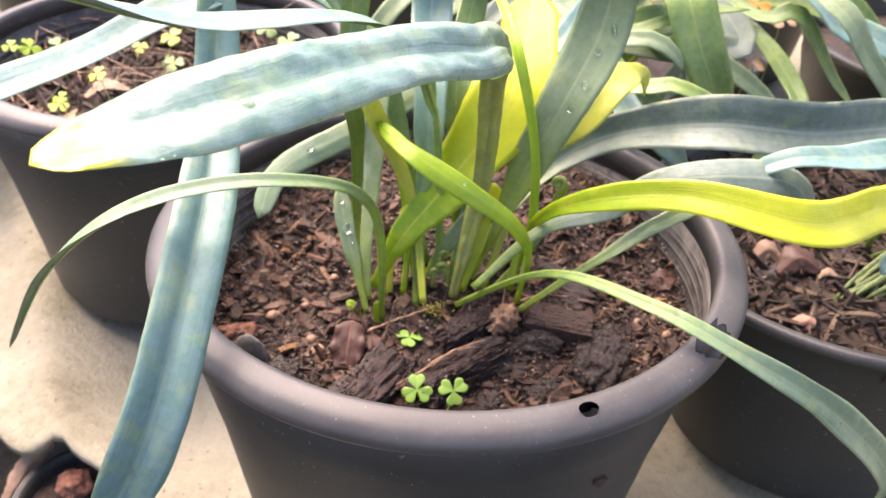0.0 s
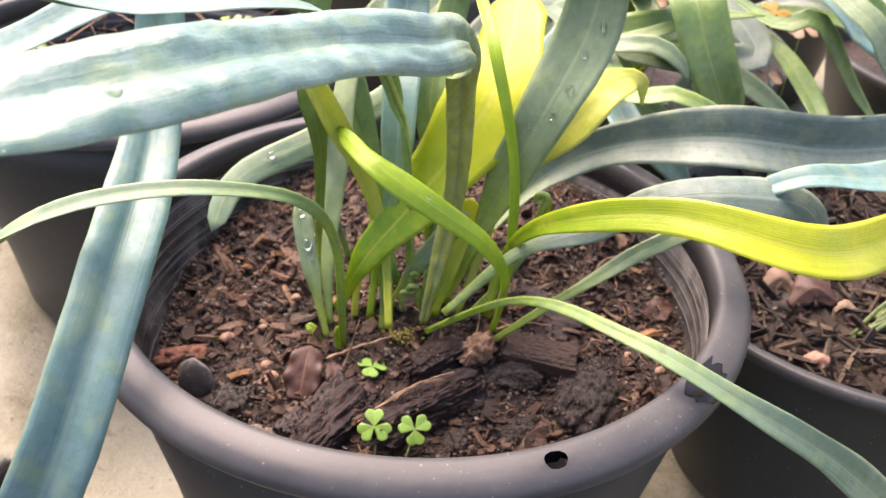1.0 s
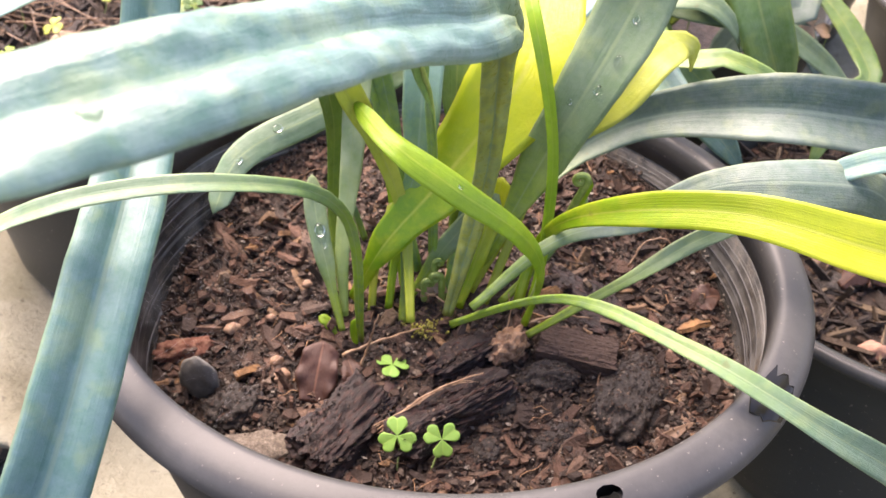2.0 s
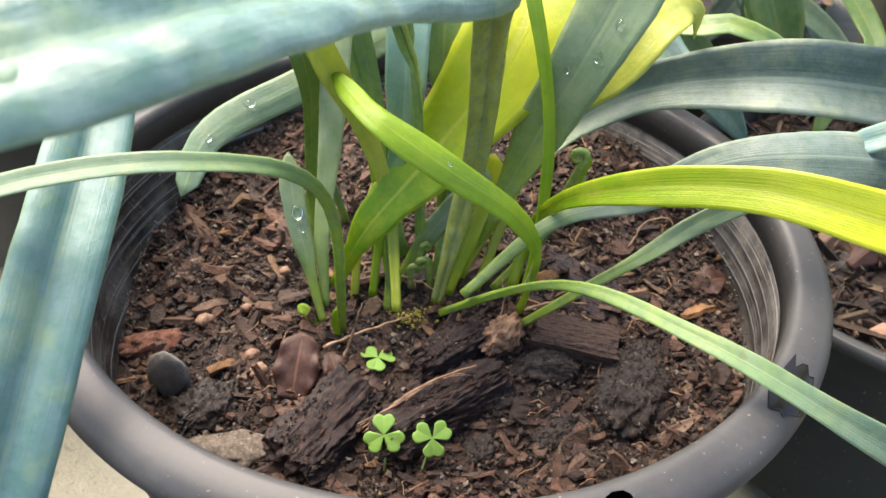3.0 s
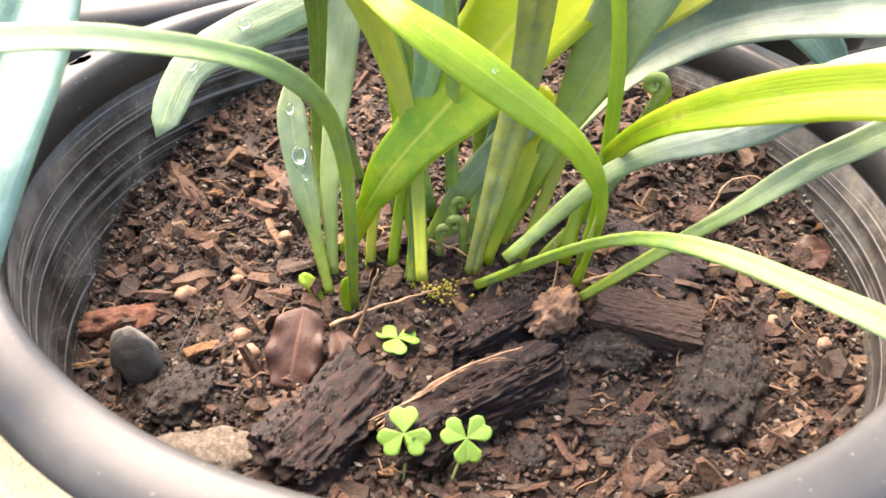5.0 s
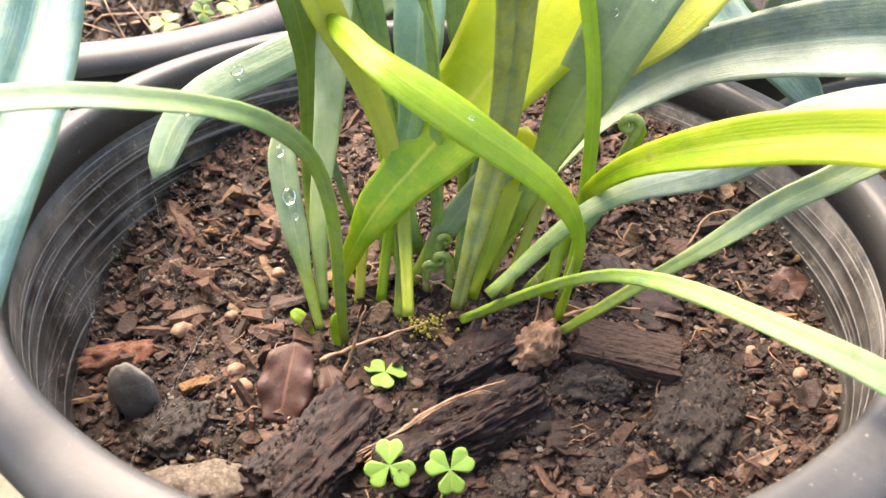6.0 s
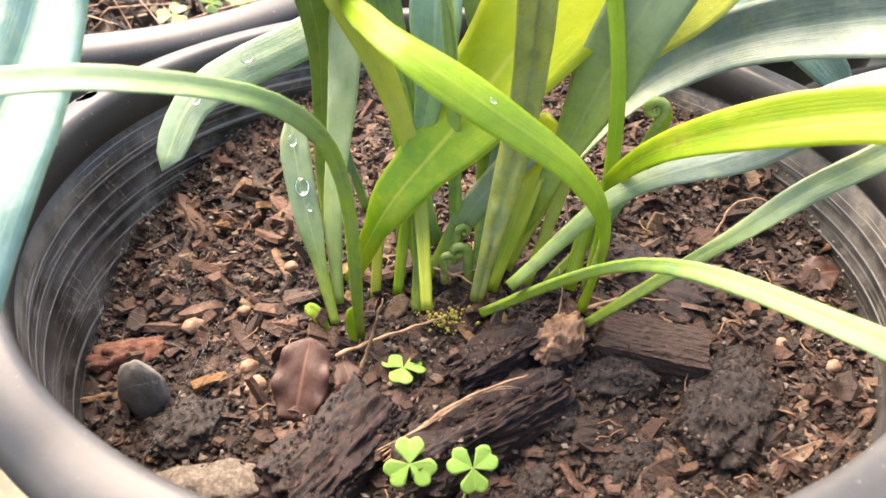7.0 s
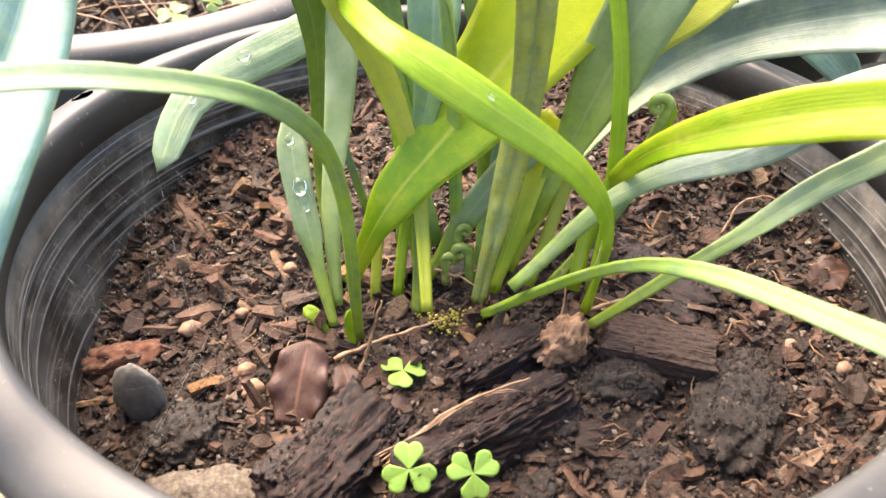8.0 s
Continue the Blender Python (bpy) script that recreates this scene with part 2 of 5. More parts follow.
def cement_mat(name, a, b, c):
    m, n, l, p = node_mat(name)
    obj = coords(n)
    f = noise_node(n, l, 9, 8, 0.65, obj)
    g = noise_node(n, l, 90, 6, 0.7, obj)
    h = noise_node(n, l, 420, 4, 0.7, obj)
    col = ramp(n, l, mathn(n, l, 'ADD', mathn(n, l, 'MULTIPLY', f, 0.6), mathn(n, l, 'MULTIPLY', g, 0.4)), [(0.34, a), (0.47, b), (0.62, c)])
    pits = ramp(n, l, h, [(0.33, (1, 1, 1)), (0.42, (0, 0, 0))])
    col = mixc(n, l, mathn(n, l, 'MULTIPLY', pits, 0.7), col, (0.09, 0.068, 0.042))
    holes = ramp(n, l, noise_node(n, l, 170, 2, 0.5, obj), [(0.27, (1, 1, 1)), (0.31, (0, 0, 0))])
    col = mixc(n, l, mathn(n, l, 'MULTIPLY', holes, 0.8), col, (0.05, 0.037, 0.024))
    wash = ramp(n, l, noise_node(n, l, 4.5, 3, 0.5, obj), [(0.42, (0, 0, 0)), (0.62, (1, 1, 1))])
    col = mixc(n, l, mathn(n, l, 'MULTIPLY', wash, 0.4), col, (0.35, 0.342, 0.26))
    spots = ramp(n, l, noise_node(n, l, 38, 3, 0.6, obj), [(0.66, (0, 0, 0)), (0.72, (1, 1, 1))])
    col = mixc(n, l, mathn(n, l, 'MULTIPLY', spots, 0.45), col, (0.13, 0.085, 0.05))
    green = ramp(n, l, noise_node(n, l, 14, 4, 0.6, obj), [(0.60, (0, 0, 0)), (0.75, (1, 1, 1))])
    col = mixc(n, l, mathn(n, l, 'MULTIPLY', green, 0.25), col, (0.18, 0.18, 0.07))
    l.new(col, p.inputs["Base Color"])
    p.inputs["Roughness"].default_value = 0.92
    bump(n, l, p, mathn(n, l, 'ADD', g, mathn(n, l, 'MULTIPLY', h, 0.6)), 0.9, 0.003)
    return m


M_SOIL = earth_mat("dark_potting_soil", (0.016, 0.011, 0.008), (0.05, 0.031, 0.021), (0.17, 0.11, 0.075), 170, 0.85, 1.0, 0.5)
M_CLOD = earth_mat("damp_peat", (0.014, 0.011, 0.009), (0.038, 0.030, 0.024), (0.13, 0.105, 0.085), 420, 0.75, 1.0, 0.6)
M_REDCLOD = earth_mat("reddish_crumb", (0.10, 0.035, 0.02), (0.22, 0.09, 0.055), (0.36, 0.22, 0.14), 240, 0.9, 0.8)
M_SLATE = earth_mat("dark_grey_stone", (0.12, 0.113, 0.098), (0.165, 0.157, 0.138), (0.24, 0.228, 0.20), 190, 0.7, 0.3)
M_CEMENT = cement_mat("weathered_cement", (0.148, 0.132, 0.080), (0.24, 0.223, 0.15), (0.325, 0.306, 0.22))
M_SANDCLOD = earth_mat("grey_sandy_clod", (0.07, 0.055, 0.042), (0.16, 0.13, 0.10), (0.34, 0.29, 0.23), 620, 0.95, 1.0)
M_TANCLOD = earth_mat("tan_root_clod", (0.16, 0.085, 0.045), (0.36, 0.21, 0.12), (0.54, 0.38, 0.24), 300, 0.95, 0.6)
M_YARD = earth_mat("dark_yard_earth", (0.012, 0.010, 0.007), (0.03, 0.026, 0.018), (0.09, 0.075, 0.05), 60, 0.95, 0.8)
M_TERRA = earth_mat("terracotta", (0.20, 0.10, 0.065), (0.34, 0.19, 0.13), (0.46, 0.30, 0.22), 90, 0.8, 0.2)


def chip_mat(name, per_island, stops):
    m, n, l, p = node_mat(name)
    obj = coords(n)
    if per_island:
        rnd = n.new("ShaderNodeNewGeometry").outputs["Random Per Island"]
    else:
        rnd = n.new("ShaderNodeObjectInfo").outputs["Random"]
    col = ramp(n, l, rnd, stops)
    st = n.new("ShaderNodeMapping")
    st.inputs["Scale"].default_value = (120, 1500, 900)
    l.new(obj, st.inputs[0])
    grain = noise_node(n, l, 1.0, 5, 0.7, st.outputs[0])
    col = mixc(n, l, mathn(n, l, 'MULTIPLY', grain, 0.7), col, (0.02, 0.012, 0.008))
    dirt = ramp(n, l, noise_node(n, l, 420, 5, 0.7, obj), [(0.42, (0, 0, 0)), (0.62, (1, 1, 1))])
    col = mixc(n, l, mathn(n, l, 'MULTIPLY', dirt, 0.38), col, (0.04, 0.027, 0.019))
    l.new(col, p.inputs["Base Color"])
    p.inputs["Roughness"].default_value = 0.68
    bump(n, l, p, mathn(n, l, 'ADD', grain, dirt), 0.8, 0.0008)
    return m


CHIP_STOPS = [(0.0, (0.028, 0.017, 0.012)), (0.25, (0.07, 0.036, 0.024)), (0.42, (0.13, 0.066, 0.042)), (0.56, (0.20, 0.10, 0.066)), (0.66, (0.085, 0.062, 0.05)),
              (0.78, (0.25, 0.145, 0.10)), (0.88, (0.16, 0.072, 0.042)), (0.95, (0.34, 0.24, 0.165)), (1.0, (0.45, 0.23, 0.09))]
CHIP_STOPS = [(u, (1.02 * r, g, 0.92 * b)) for u, (r, g, b) in CHIP_STOPS]
M_CHIP = chip_mat("bark_chip", False, CHIP_STOPS)
M_MULCH = chip_mat("bark_mulch", True, CHIP_STOPS)
M_STRAW = chip_mat("straw_litter", True, [(0.0, (0.016, 0.011, 0.007)), (0.5, (0.055, 0.034, 0.020)), (0.8, (0.14, 0.092, 0.052)), (1.0, (0.34, 0.25, 0.15))])
M_GRIT = chip_mat("grit", True, [(0.0, (0.05, 0.04, 0.03)), (0.4, (0.2, 0.15, 0.11)), (0.7, (0.38, 0.31, 0.24)), (1.0, (0.5, 0.44, 0.36))])
def bark_mat(name):
    """Wet furrowed bark with fibres along the piece's own length."""
    m, n, l, p = node_mat(name)
    obj = coords(n)
    st = n.new("ShaderNodeMapping")
    st.inputs["Scale"].default_value = (55, 620, 420)
    l.new(obj, st.inputs[0])
    fibre = noise_node(n, l, 1.0, 6, 0.7, st.outputs[0])
    lump = noise_node(n, l, 330, 8, 0.75, obj)
    f = mathn(n, l, 'ADD', mathn(n, l, 'MULTIPLY', fibre, 0.42), mathn(n, l, 'MULTIPLY', lump, 0.58))
    col = ramp(n, l, f, [(0.40, (0.008, 0.005, 0.004)), (0.51, (0.024, 0.012, 0.009)), (0.59, (0.070, 0.031, 0.022)), (0.70, (0.23, 0.115, 0.078))])
    l.new(col, p.inputs["Base Color"])
    l.new(mathn(n, l, 'MULTIPLY_ADD', lump, 0.5, 0.22), p.inputs["Roughness"])
    bump(n, l, p, f, 1.0, 0.0022)
    return m


M_FURROW = bark_mat("furrowed_wet_bark")
M_BARK = earth_mat("dark_wet_bark", (0.020, 0.010, 0.008), (0.070, 0.034, 0.025), (0.25, 0.13, 0.092), 330, 0.48, 1.0, 0.5)
M_CRUMB = chip_mat("peat_crumb", True, [(0.0, (0.012, 0.008, 0.006)), (0.5, (0.042, 0.027, 0.019)), (0.8, (0.11, 0.066, 0.045)), (0.93, (0.26, 0.17, 0.12)), (1.0, (0.40, 0.31, 0.22))])
M_WOOD = chip_mat("cut_wood_block", False, [(0.0, (0.11, 0.064, 0.044)), (1.0, (0.15, 0.09, 0.062))])
M_PEBBLE = earth_mat("tan_pebble", (0.17, 0.09, 0.055), (0.30, 0.185, 0.115), (0.44, 0.32, 0.22), 240, 0.7, 0.4)

mw, nw, lw, pw = node_mat("water")
pw.inputs["Base Color"].default_value = (0.95, 1.0, 0.97, 1)
pw.inputs["Roughness"].default_value = 0.02
pw.inputs["IOR"].default_value = 1.33
pw.inputs["Transmission Weight"].default_value = 1.0
M_WATER = mw
# glossy wet plastic, its dark colour also holding the drooping leaf's shadow
mw, nw, lw, pw = node_mat("wet_shaded_plastic")
pw.inputs["Base Color"].default_value = (0.030, 0.030, 0.029, 1)
pw.inputs["Roughness"].default_value = 0.16
M_WET_SHADE = mw
mk, nk, lk, pk = node_mat("hair_roots")
pk.inputs["Base Color"].default_value = (0.30, 0.17, 0.09, 1)
pk.inputs["Roughness"].default_value = 0.8
M_ROOT = mk
mk, nk, lk, pk = node_mat("spider_silk")
pk.inputs["Base Color"].default_value = (0.8, 0.8, 0.78, 1)
pk.inputs["Roughness"].default_value = 0.4
M_WEB = mk


# ---- builders ----
def thing(name, loc=(0, 0, 0), label="", category="", group="", kind=""):
    ob = new(name)
    ob.empty_display_size = 0.02
    ob.location = loc
    return tagged(ob, label, category, group, kind)


def mesh_of(name, bm, material, smooth=True):
    me = bpy.data.meshes.new(name)
    bm.to_mesh(me)
    bm.free()
    if material:
        me.materials.append(material)
    if smooth:
        me.polygons.foreach_set("use_smooth", [True] * len(me.polygons))
    return me


def part(name, bm, material, parent, label="", smooth=True):
    """One mesh under a thing or a part; the coordinates are those of the world."""
    ob = new(name, mesh_of(name, bm, material, smooth))
    if parent is not None:
        ob.parent = parent
        o = Vector((0, 0, 0))
        up = parent
        while up is not None:
            o += up.location
            up = up.parent
        ob.data.transform(Matrix.Translation(-o))
    return tagged(ob, label)


def solo(name, bm, material, label, category, group="", kind="", smooth=True):
    ob = new(name, mesh_of(name, bm, material, smooth))
    return tagged(ob, label, category, group, kind)


def spline(ctrl, n):
    """Points along a smooth curve through the control points, evenly spaced."""
    c = [Vector(p) for p in ctrl]
    c = [2 * c[0] - c[1]] + c + [2 * c[-1] - c[-2]]
    pts = []
    for i in range(len(c) - 3):
        a, b, d, e = c[i:i + 4]
        for k in range(16):
            u = k / 16
            pts.append(0.5 * (2 * b + (d - a) * u + (2 * a - 5 * b + 4 * d - e) * u * u + (3 * b - a - 3 * d + e) * u ** 3))
    pts.append(c[-2])
    run = [0.0]
    for a, b in zip(pts, pts[1:]):
        run.append(run[-1] + (b - a).length)
    out, j = [], 0
    for i in range(n + 1):
        s = run[-1] * i / n
        while j < len(run) - 2 and run[j + 1] < s:
            j += 1
        w = (s - run[j]) / max(1e-9, run[j + 1] - run[j])
        out.append(pts[j].lerp(pts[j + 1], min(1, w)))
    return out, run[-1]


def table(rows, u):
    for (u0, w0), (u1, w1) in zip(rows, rows[1:]):
        if u <= u1:
            k = (u - u0) / max(1e-9, u1 - u0)
            k = k * k * (3 - 2 * k)
            return w0 + (w1 - w0) * k
    return rows[-1][1]


def blade_bm(ctrl, widths, up0=(0, 0, 1), up1=None, fold=0.15, bulge=0.0, thick=0.0009, stalk=0.0035, lumps=0.0004, n=44, m=10, tip=0.05, seed=0.0, ragged=0.03):
    """A strap-shaped leaf with thickness along a curve. up0, up1: which way its face looks at its foot and at its tip."""
    pts, length = spline(ctrl, n)
    up0, up1 = Vector(up0).normalized(), Vector(up1 if up1 else up0).normalized()
    bm = bmesh.new()
    uvl = bm.loops.layers.uv.new("UVMap")
    rows_top, rows_bot, meta, mids = [], [], {}, []
    for i, p in enumerate(pts):
        u = i / n
        tan = (pts[min(n, i + 1)] - pts[max(0, i - 1)]).normalized()
        nor = up0.lerp(up1, u)
        nor = (nor - tan * nor.dot(tan)).normalized()
        side = tan.cross(nor)
        w = table(widths, u)
        if u > 1 - tip:
            w *= math.sqrt(max(0.0, 1 - ((u - 1 + tip) / tip) ** 2)) + 0.02
        flat = min(1.0, w / 0.010)
        th = thick + (stalk - thick) * max(0.0, 1 - u / 0.3) ** 1.5
        th = min(th, w * 0.8 + 0.0003)
        wob = 0.06 * w * math.sin(u * 17 + seed * 5)
        top, bot = [], []
        for k in range(m + 1):
            s = -1 + 2 * k / m
            a = abs(s)
            h = fold * w * 0.5 * a ** 1.2 * flat + bulge * w * (1 - (2 * a - 1) ** 2) * flat * (1 - u ** 9) + wob * s * a
            nz = noise.noise((p + side * s * w) * 130 + Vector((seed, 0, 0)))
            h += lumps * nz * flat * (1.5 if 0.1 < a < 0.9 else 0.4)
            edge = math.sqrt(max(0.02, 1 - a ** 4))
            q = p + side * (s * w / 2 * (1 + ragged * noise.noise(Vector((u * 40 * (0.35 if ragged > 0.1 else 1), s * 2, seed))))) + nor * h
            v1, v2 = bm.verts.new(q + nor * th * 0.5 * edge), bm.verts.new(q - nor * th * 0.5 * edge)
            meta[v1] = meta[v2] = ((s + 1) / 2, u)
            top.append(v1), bot.append(v2)
        rows_top.append(top), rows_bot.append(bot)
        mids.append((p - nor * (th * 0.5 + 0.0004), w))

    def quad(*vs):
        f = bm.faces.new(vs)
        for lp in f.loops:
            lp[uvl].uv = meta[lp.vert]
    for i in range(n):
        for k in range(m):
            quad(rows_top[i][k], rows_top[i][k + 1], rows_top[i + 1][k + 1], rows_top[i + 1][k])
            quad(rows_bot[i][k + 1], rows_bot[i][k], rows_bot[i + 1][k], rows_bot[i + 1][k + 1])
        quad(rows_top[i + 1][0], rows_bot[i + 1][0], rows_bot[i][0], rows_top[i][0])
        quad(rows_top[i][m], rows_bot[i][m], rows_bot[i + 1][m], rows_top[i + 1][m])
    for r, flip in ((0, False), (n, True)):
        ring = rows_top[r] + rows_bot[r][::-1]
        quad(*(ring if flip else ring[::-1]))
    bmesh.ops.recalc_face_normals(bm, faces=bm.faces)
    return bm, mids


def tube_bm(pts, radii, sides=7):
    bm = bmesh.new()
    rings = []
    ref = Vector((0.3, 0.2, 1)).normalized()
    for i, p in enumerate(pts):
        tan = (pts[min(len(pts) - 1, i + 1)] - pts[max(0, i - 1)]).normalized()
        x = tan.cross(ref)
        x = x.normalized() if x.length > 1e-4 else tan.orthogonal().normalized()
        y = tan.cross(x)
        r = radii(i / (len(pts) - 1))
        rings.append([bm.verts.new(p + (x * math.cos(a) + y * math.sin(a)) * r) for a in (2 * math.pi * k / sides for k in range(sides))])
    for a, b in zip(rings, rings[1:]):
        for k in range(sides):
            bm.faces.new((a[k], a[(k + 1) % sides], b[(k + 1) % sides], b[k]))
    bm.faces.new(rings[0][::-1])
    bm.faces.new(rings[-1])
    return bm


SPINES = []


def leaf(parent, ctrl, widths, material, label="", rib=True, rib_mat=None, **kw):
    SPINES.append((ctrl, widths, kw.get("up0", (0, 0, 1)), kw.get("up1") or kw.get("up0", (0, 0, 1))))
    bm, mids = blade_bm(ctrl, widths, **kw)
    ob = part("leaf", bm, material, parent, label)
    if rib:
        pts = [p for p, w in mids[3:-3]]
        part("midrib", tube_bm(pts, lambda u: 0.0011 * (1 - 0.75 * u) + 0.0002, 6), rib_mat or M_RIB, ob)
    return ob


def lathe_bm(profile, seg, centre, closed=True, wob=0.0):
    bm = bmesh.new()
    rings = []
    for r, z in profile:
        rings.append([bm.verts.new((centre[0] + r * (1 + wob * math.sin(3 * a + 1)) * math.cos(a), centre[1] + r * (1 + wob * math.sin(3 * a + 1)) * math.sin(a), z)) for a in (2 * math.pi * k / seg for k in range(seg))])
    pairs = list(zip(rings, rings[1:])) + ([(rings[-1], rings[0])] if closed else [])
    for a, b in pairs:
        for k in range(seg):
            bm.faces.new((a[k], a[(k + 1) % seg], b[(k + 1) % seg], b[k]))
    return bm, rings


def lump_bm(loc, size, rough=0.25, freq=2.2, sub=3, seed=0.0, rot=0.0, flat=False):
    """A rounded, uneven lump; size is its half lengths."""
    bm = bmesh.new()
    bmesh.ops.create_icosphere(bm, subdivisions=sub, radius=1)
    for v in bm.verts:
        d = 1 + rough * noise.fractal(v.co * freq + Vector((seed, seed * 2.3, 0)), 0.8, 2.1, 4)
        co = v.co * d
        if flat:
            co.z = max(co.z, -0.6)
        v.co = (co.x * size[0], co.y * size[1], co.z * size[2])
    bmesh.ops.transform(bm, matrix=Matrix.Translation(loc) @ Matrix.Rotation(radians(rot), 4, 'Z'), verts=bm.verts)
    return bm


def wide_lip_pot(centre, label, holes=(), base=GROUND, rim=RIM):
    """A black nursery pot with a broad sloping lip and a ribbed inside."""
    cx, cy = centre
    t = thing("plant_pot", (cx, cy, base), label, "plant pot", "black nursery pots")
    h = rim - base
    outer = [(0.107, 0.0), (0.114, 0.004), (0.1175, 0.012), (0.1225, 0.05 * h / 0.22), (0.1345, 0.12 * h / 0.22), (0.1460, 0.172 * h / 0.22), (0.1492, h - 0.014)]
    inner = [(0.1465, h - 0.014)]
    for k, z in enumerate((0.0285, 0.0355, 0.0430)):
        r = 0.1462 - 0.10 * (z - 0.018)
        inner += [(r, h - z + 0.0020), (r - 0.0007, h - z + 0.0007), (r - 0.0007, h - z - 0.0007), (r - 0.0002, h - z - 0.0020)]
    ridges = [(0.1462 - 0.10 * (z - 0.018) - 0.0006, rim - z) for z in (0.0285, 0.0355, 0.0430)]
    inner += [(0.1418, h - 0.056), (0.1345, h - 0.09), (0.111, 0.03), (0.105, 0.006)]
    bm, _ = lathe_bm([(r, z + base) for r, z in outer + inner], 128, centre)
    for k, f in enumerate(bm.faces):
        f.material_index = 1 if k >= 128 * len(outer) else 0
    part("body", bm, M_POT, t).data.materials.append(M_INNER)
    for r, z in ridges:
        bm, _ = lathe_bm([(r + 0.0004, z + 0.0009), (r - 0.0002, z + 0.0006), (r - 0.0004, z), (r - 0.0002, z - 0.0006), (r + 0.0004, z - 0.0009)], 160, centre)
        part("ridge", bm, M_RIDGE, t, "dusty raised line round the inner wall")
    lip = [(0.1455, -0.0160), (0.1460, -0.004), (0.1468, -0.0012), (0.1484, 0.0), (0.1503, 0.0003), (0.1520, 0.0), (0.1538, -0.0003), (0.1555, -0.0008),
           (0.1572, -0.0014), (0.1590, -0.0022), (0.1606, -0.0033), (0.1620, -0.0047), (0.1631, -0.0064), (0.1637, -0.0085), (0.1636, -0.0108), (0.1628, -0.0124),
           (0.1612, -0.0130), (0.1602, -0.0120), (0.1604, -0.0085), (0.1590, -0.0060), (0.1560, -0.0042), (0.1530, -0.0035), (0.1520, -0.0060), (0.1518, -0.0160)]
    bm, rings = lathe_bm([(r, z + rim) for r, z in lip], 288, centre)
    for deg in holes:
        c = Vector((cx + 0.1550 * math.cos(radians(deg)), cy + 0.1550 * math.sin(radians(deg)), rim))
        ax = Vector((math.cos(radians(deg)), math.sin(radians(deg)), 0))
        tg = Vector((-ax.y, ax.x, 0))

        def dist(p):
            return math.hypot((p - c).dot(ax) / 0.0036, (p - c).dot(tg) / 0.0048)
        cut = [f for f in bm.faces if f.calc_center_median().z > rim - 0.0075 and dist(f.calc_center_median()) < 1]
        gone = set(cut)
        ringv = {v for f in cut for v in f.verts if any(g not in gone for g in v.link_faces)}
        bmesh.ops.delete(bm, geom=cut, context='FACES')
        for v in ringv:
            if v.is_valid:
                d = max(dist(v.co), 0.3)
                v.co.x, v.co.y = c.x + (v.co.x - c.x) / d, c.y + (v.co.y - c.y) / d
    part("rim", bm, M_LIP, t, "greyish black rounded rim")
    bm, _ = lathe_bm([(0.0005, base + 0.006), (0.105, base + 0.006), (0.105, base + 0.002), (0.0005, base + 0.002)], 64, centre)
    part("pot_base", bm, M_POT, t)
    return t


def plain_pot(centre, r_top, r_base, base, rim, label, mat=None):
    t = thing("plant_pot", (*centre, base), label, "plant pot", "black nursery pots")
    h = rim - base
    prof = [(r_base - 0.006, base), (r_base, base + 0.005), (r_base + 0.002, base + 0.02), (r_top - 0.006, rim - 0.03), (r_top - 0.004, rim - 0.012), (r_top - 0.001, rim - 0.010),
            (r_top, rim - 0.004), (r_top - 0.001, rim), (r_top - 0.004, rim), (r_top - 0.006, rim - 0.006), (r_base - 0.002, base + 0.02), (r_base - 0.008, base + 0.006)]
    bm, _ = lathe_bm(prof, 112, centre)
    part("body", bm, mat or M_POT, t)
    bm, _ = lathe_bm([(r_top - 0.0012, rim + 0.0002), (r_top + 0.0010, rim - 0.0008), (r_top + 0.0016, rim - 0.0045), (r_top + 0.0004, rim - 0.0075), (r_top - 0.0012, rim - 0.006)], 112, centre)
    part("rim", bm, M_LIP if mat is None else mat, t)
    bm, _ = lathe_bm([(0.0005, base + 0.007), (r_base - 0.004, base + 0.007), (r_base - 0.004, base + 0.003), (0.0005, base + 0.003)], 64, centre)
    part("pot_base", bm, mat or M_POT, t)
    return t


# ---- ground ----
def sheet_z(x, y):
    """Height of the corrugated cement sheet."""
    return GROUND - 0.009 + 0.009 * math.cos(2 * math.pi * (x + 0.262 + 0.35 * (y - 0.06)) / 0.177) + 0.007 * math.exp(-((x + 0.272 + 0.35 * (y - 0.08)) / 0.014) ** 2) + 0.002 * noise.noise(Vector((x * 9, y * 9, 0))) + 0.0008 * noise.noise(Vector((x * 60, y * 60, 0)))


bm = bmesh.new()
NX, NY = 460, 70
gx = [-1.8 + 3.6 * i / NX for i in range(NX + 1)]


def sheet_front(x):
    if x < -0.2:
        scallop = math.exp(-((x + 0.296) / 0.020) ** 2) * 0.010 - math.exp(-((x + 0.270) / 0.010) ** 2) * 0.010
        return 0.03 - 0.50 * (x + 0.2) - scallop + max(0.0, -0.315 - x) * 0.5
    return max(-0.2, 0.03 - 4.5 * (x + 0.2))


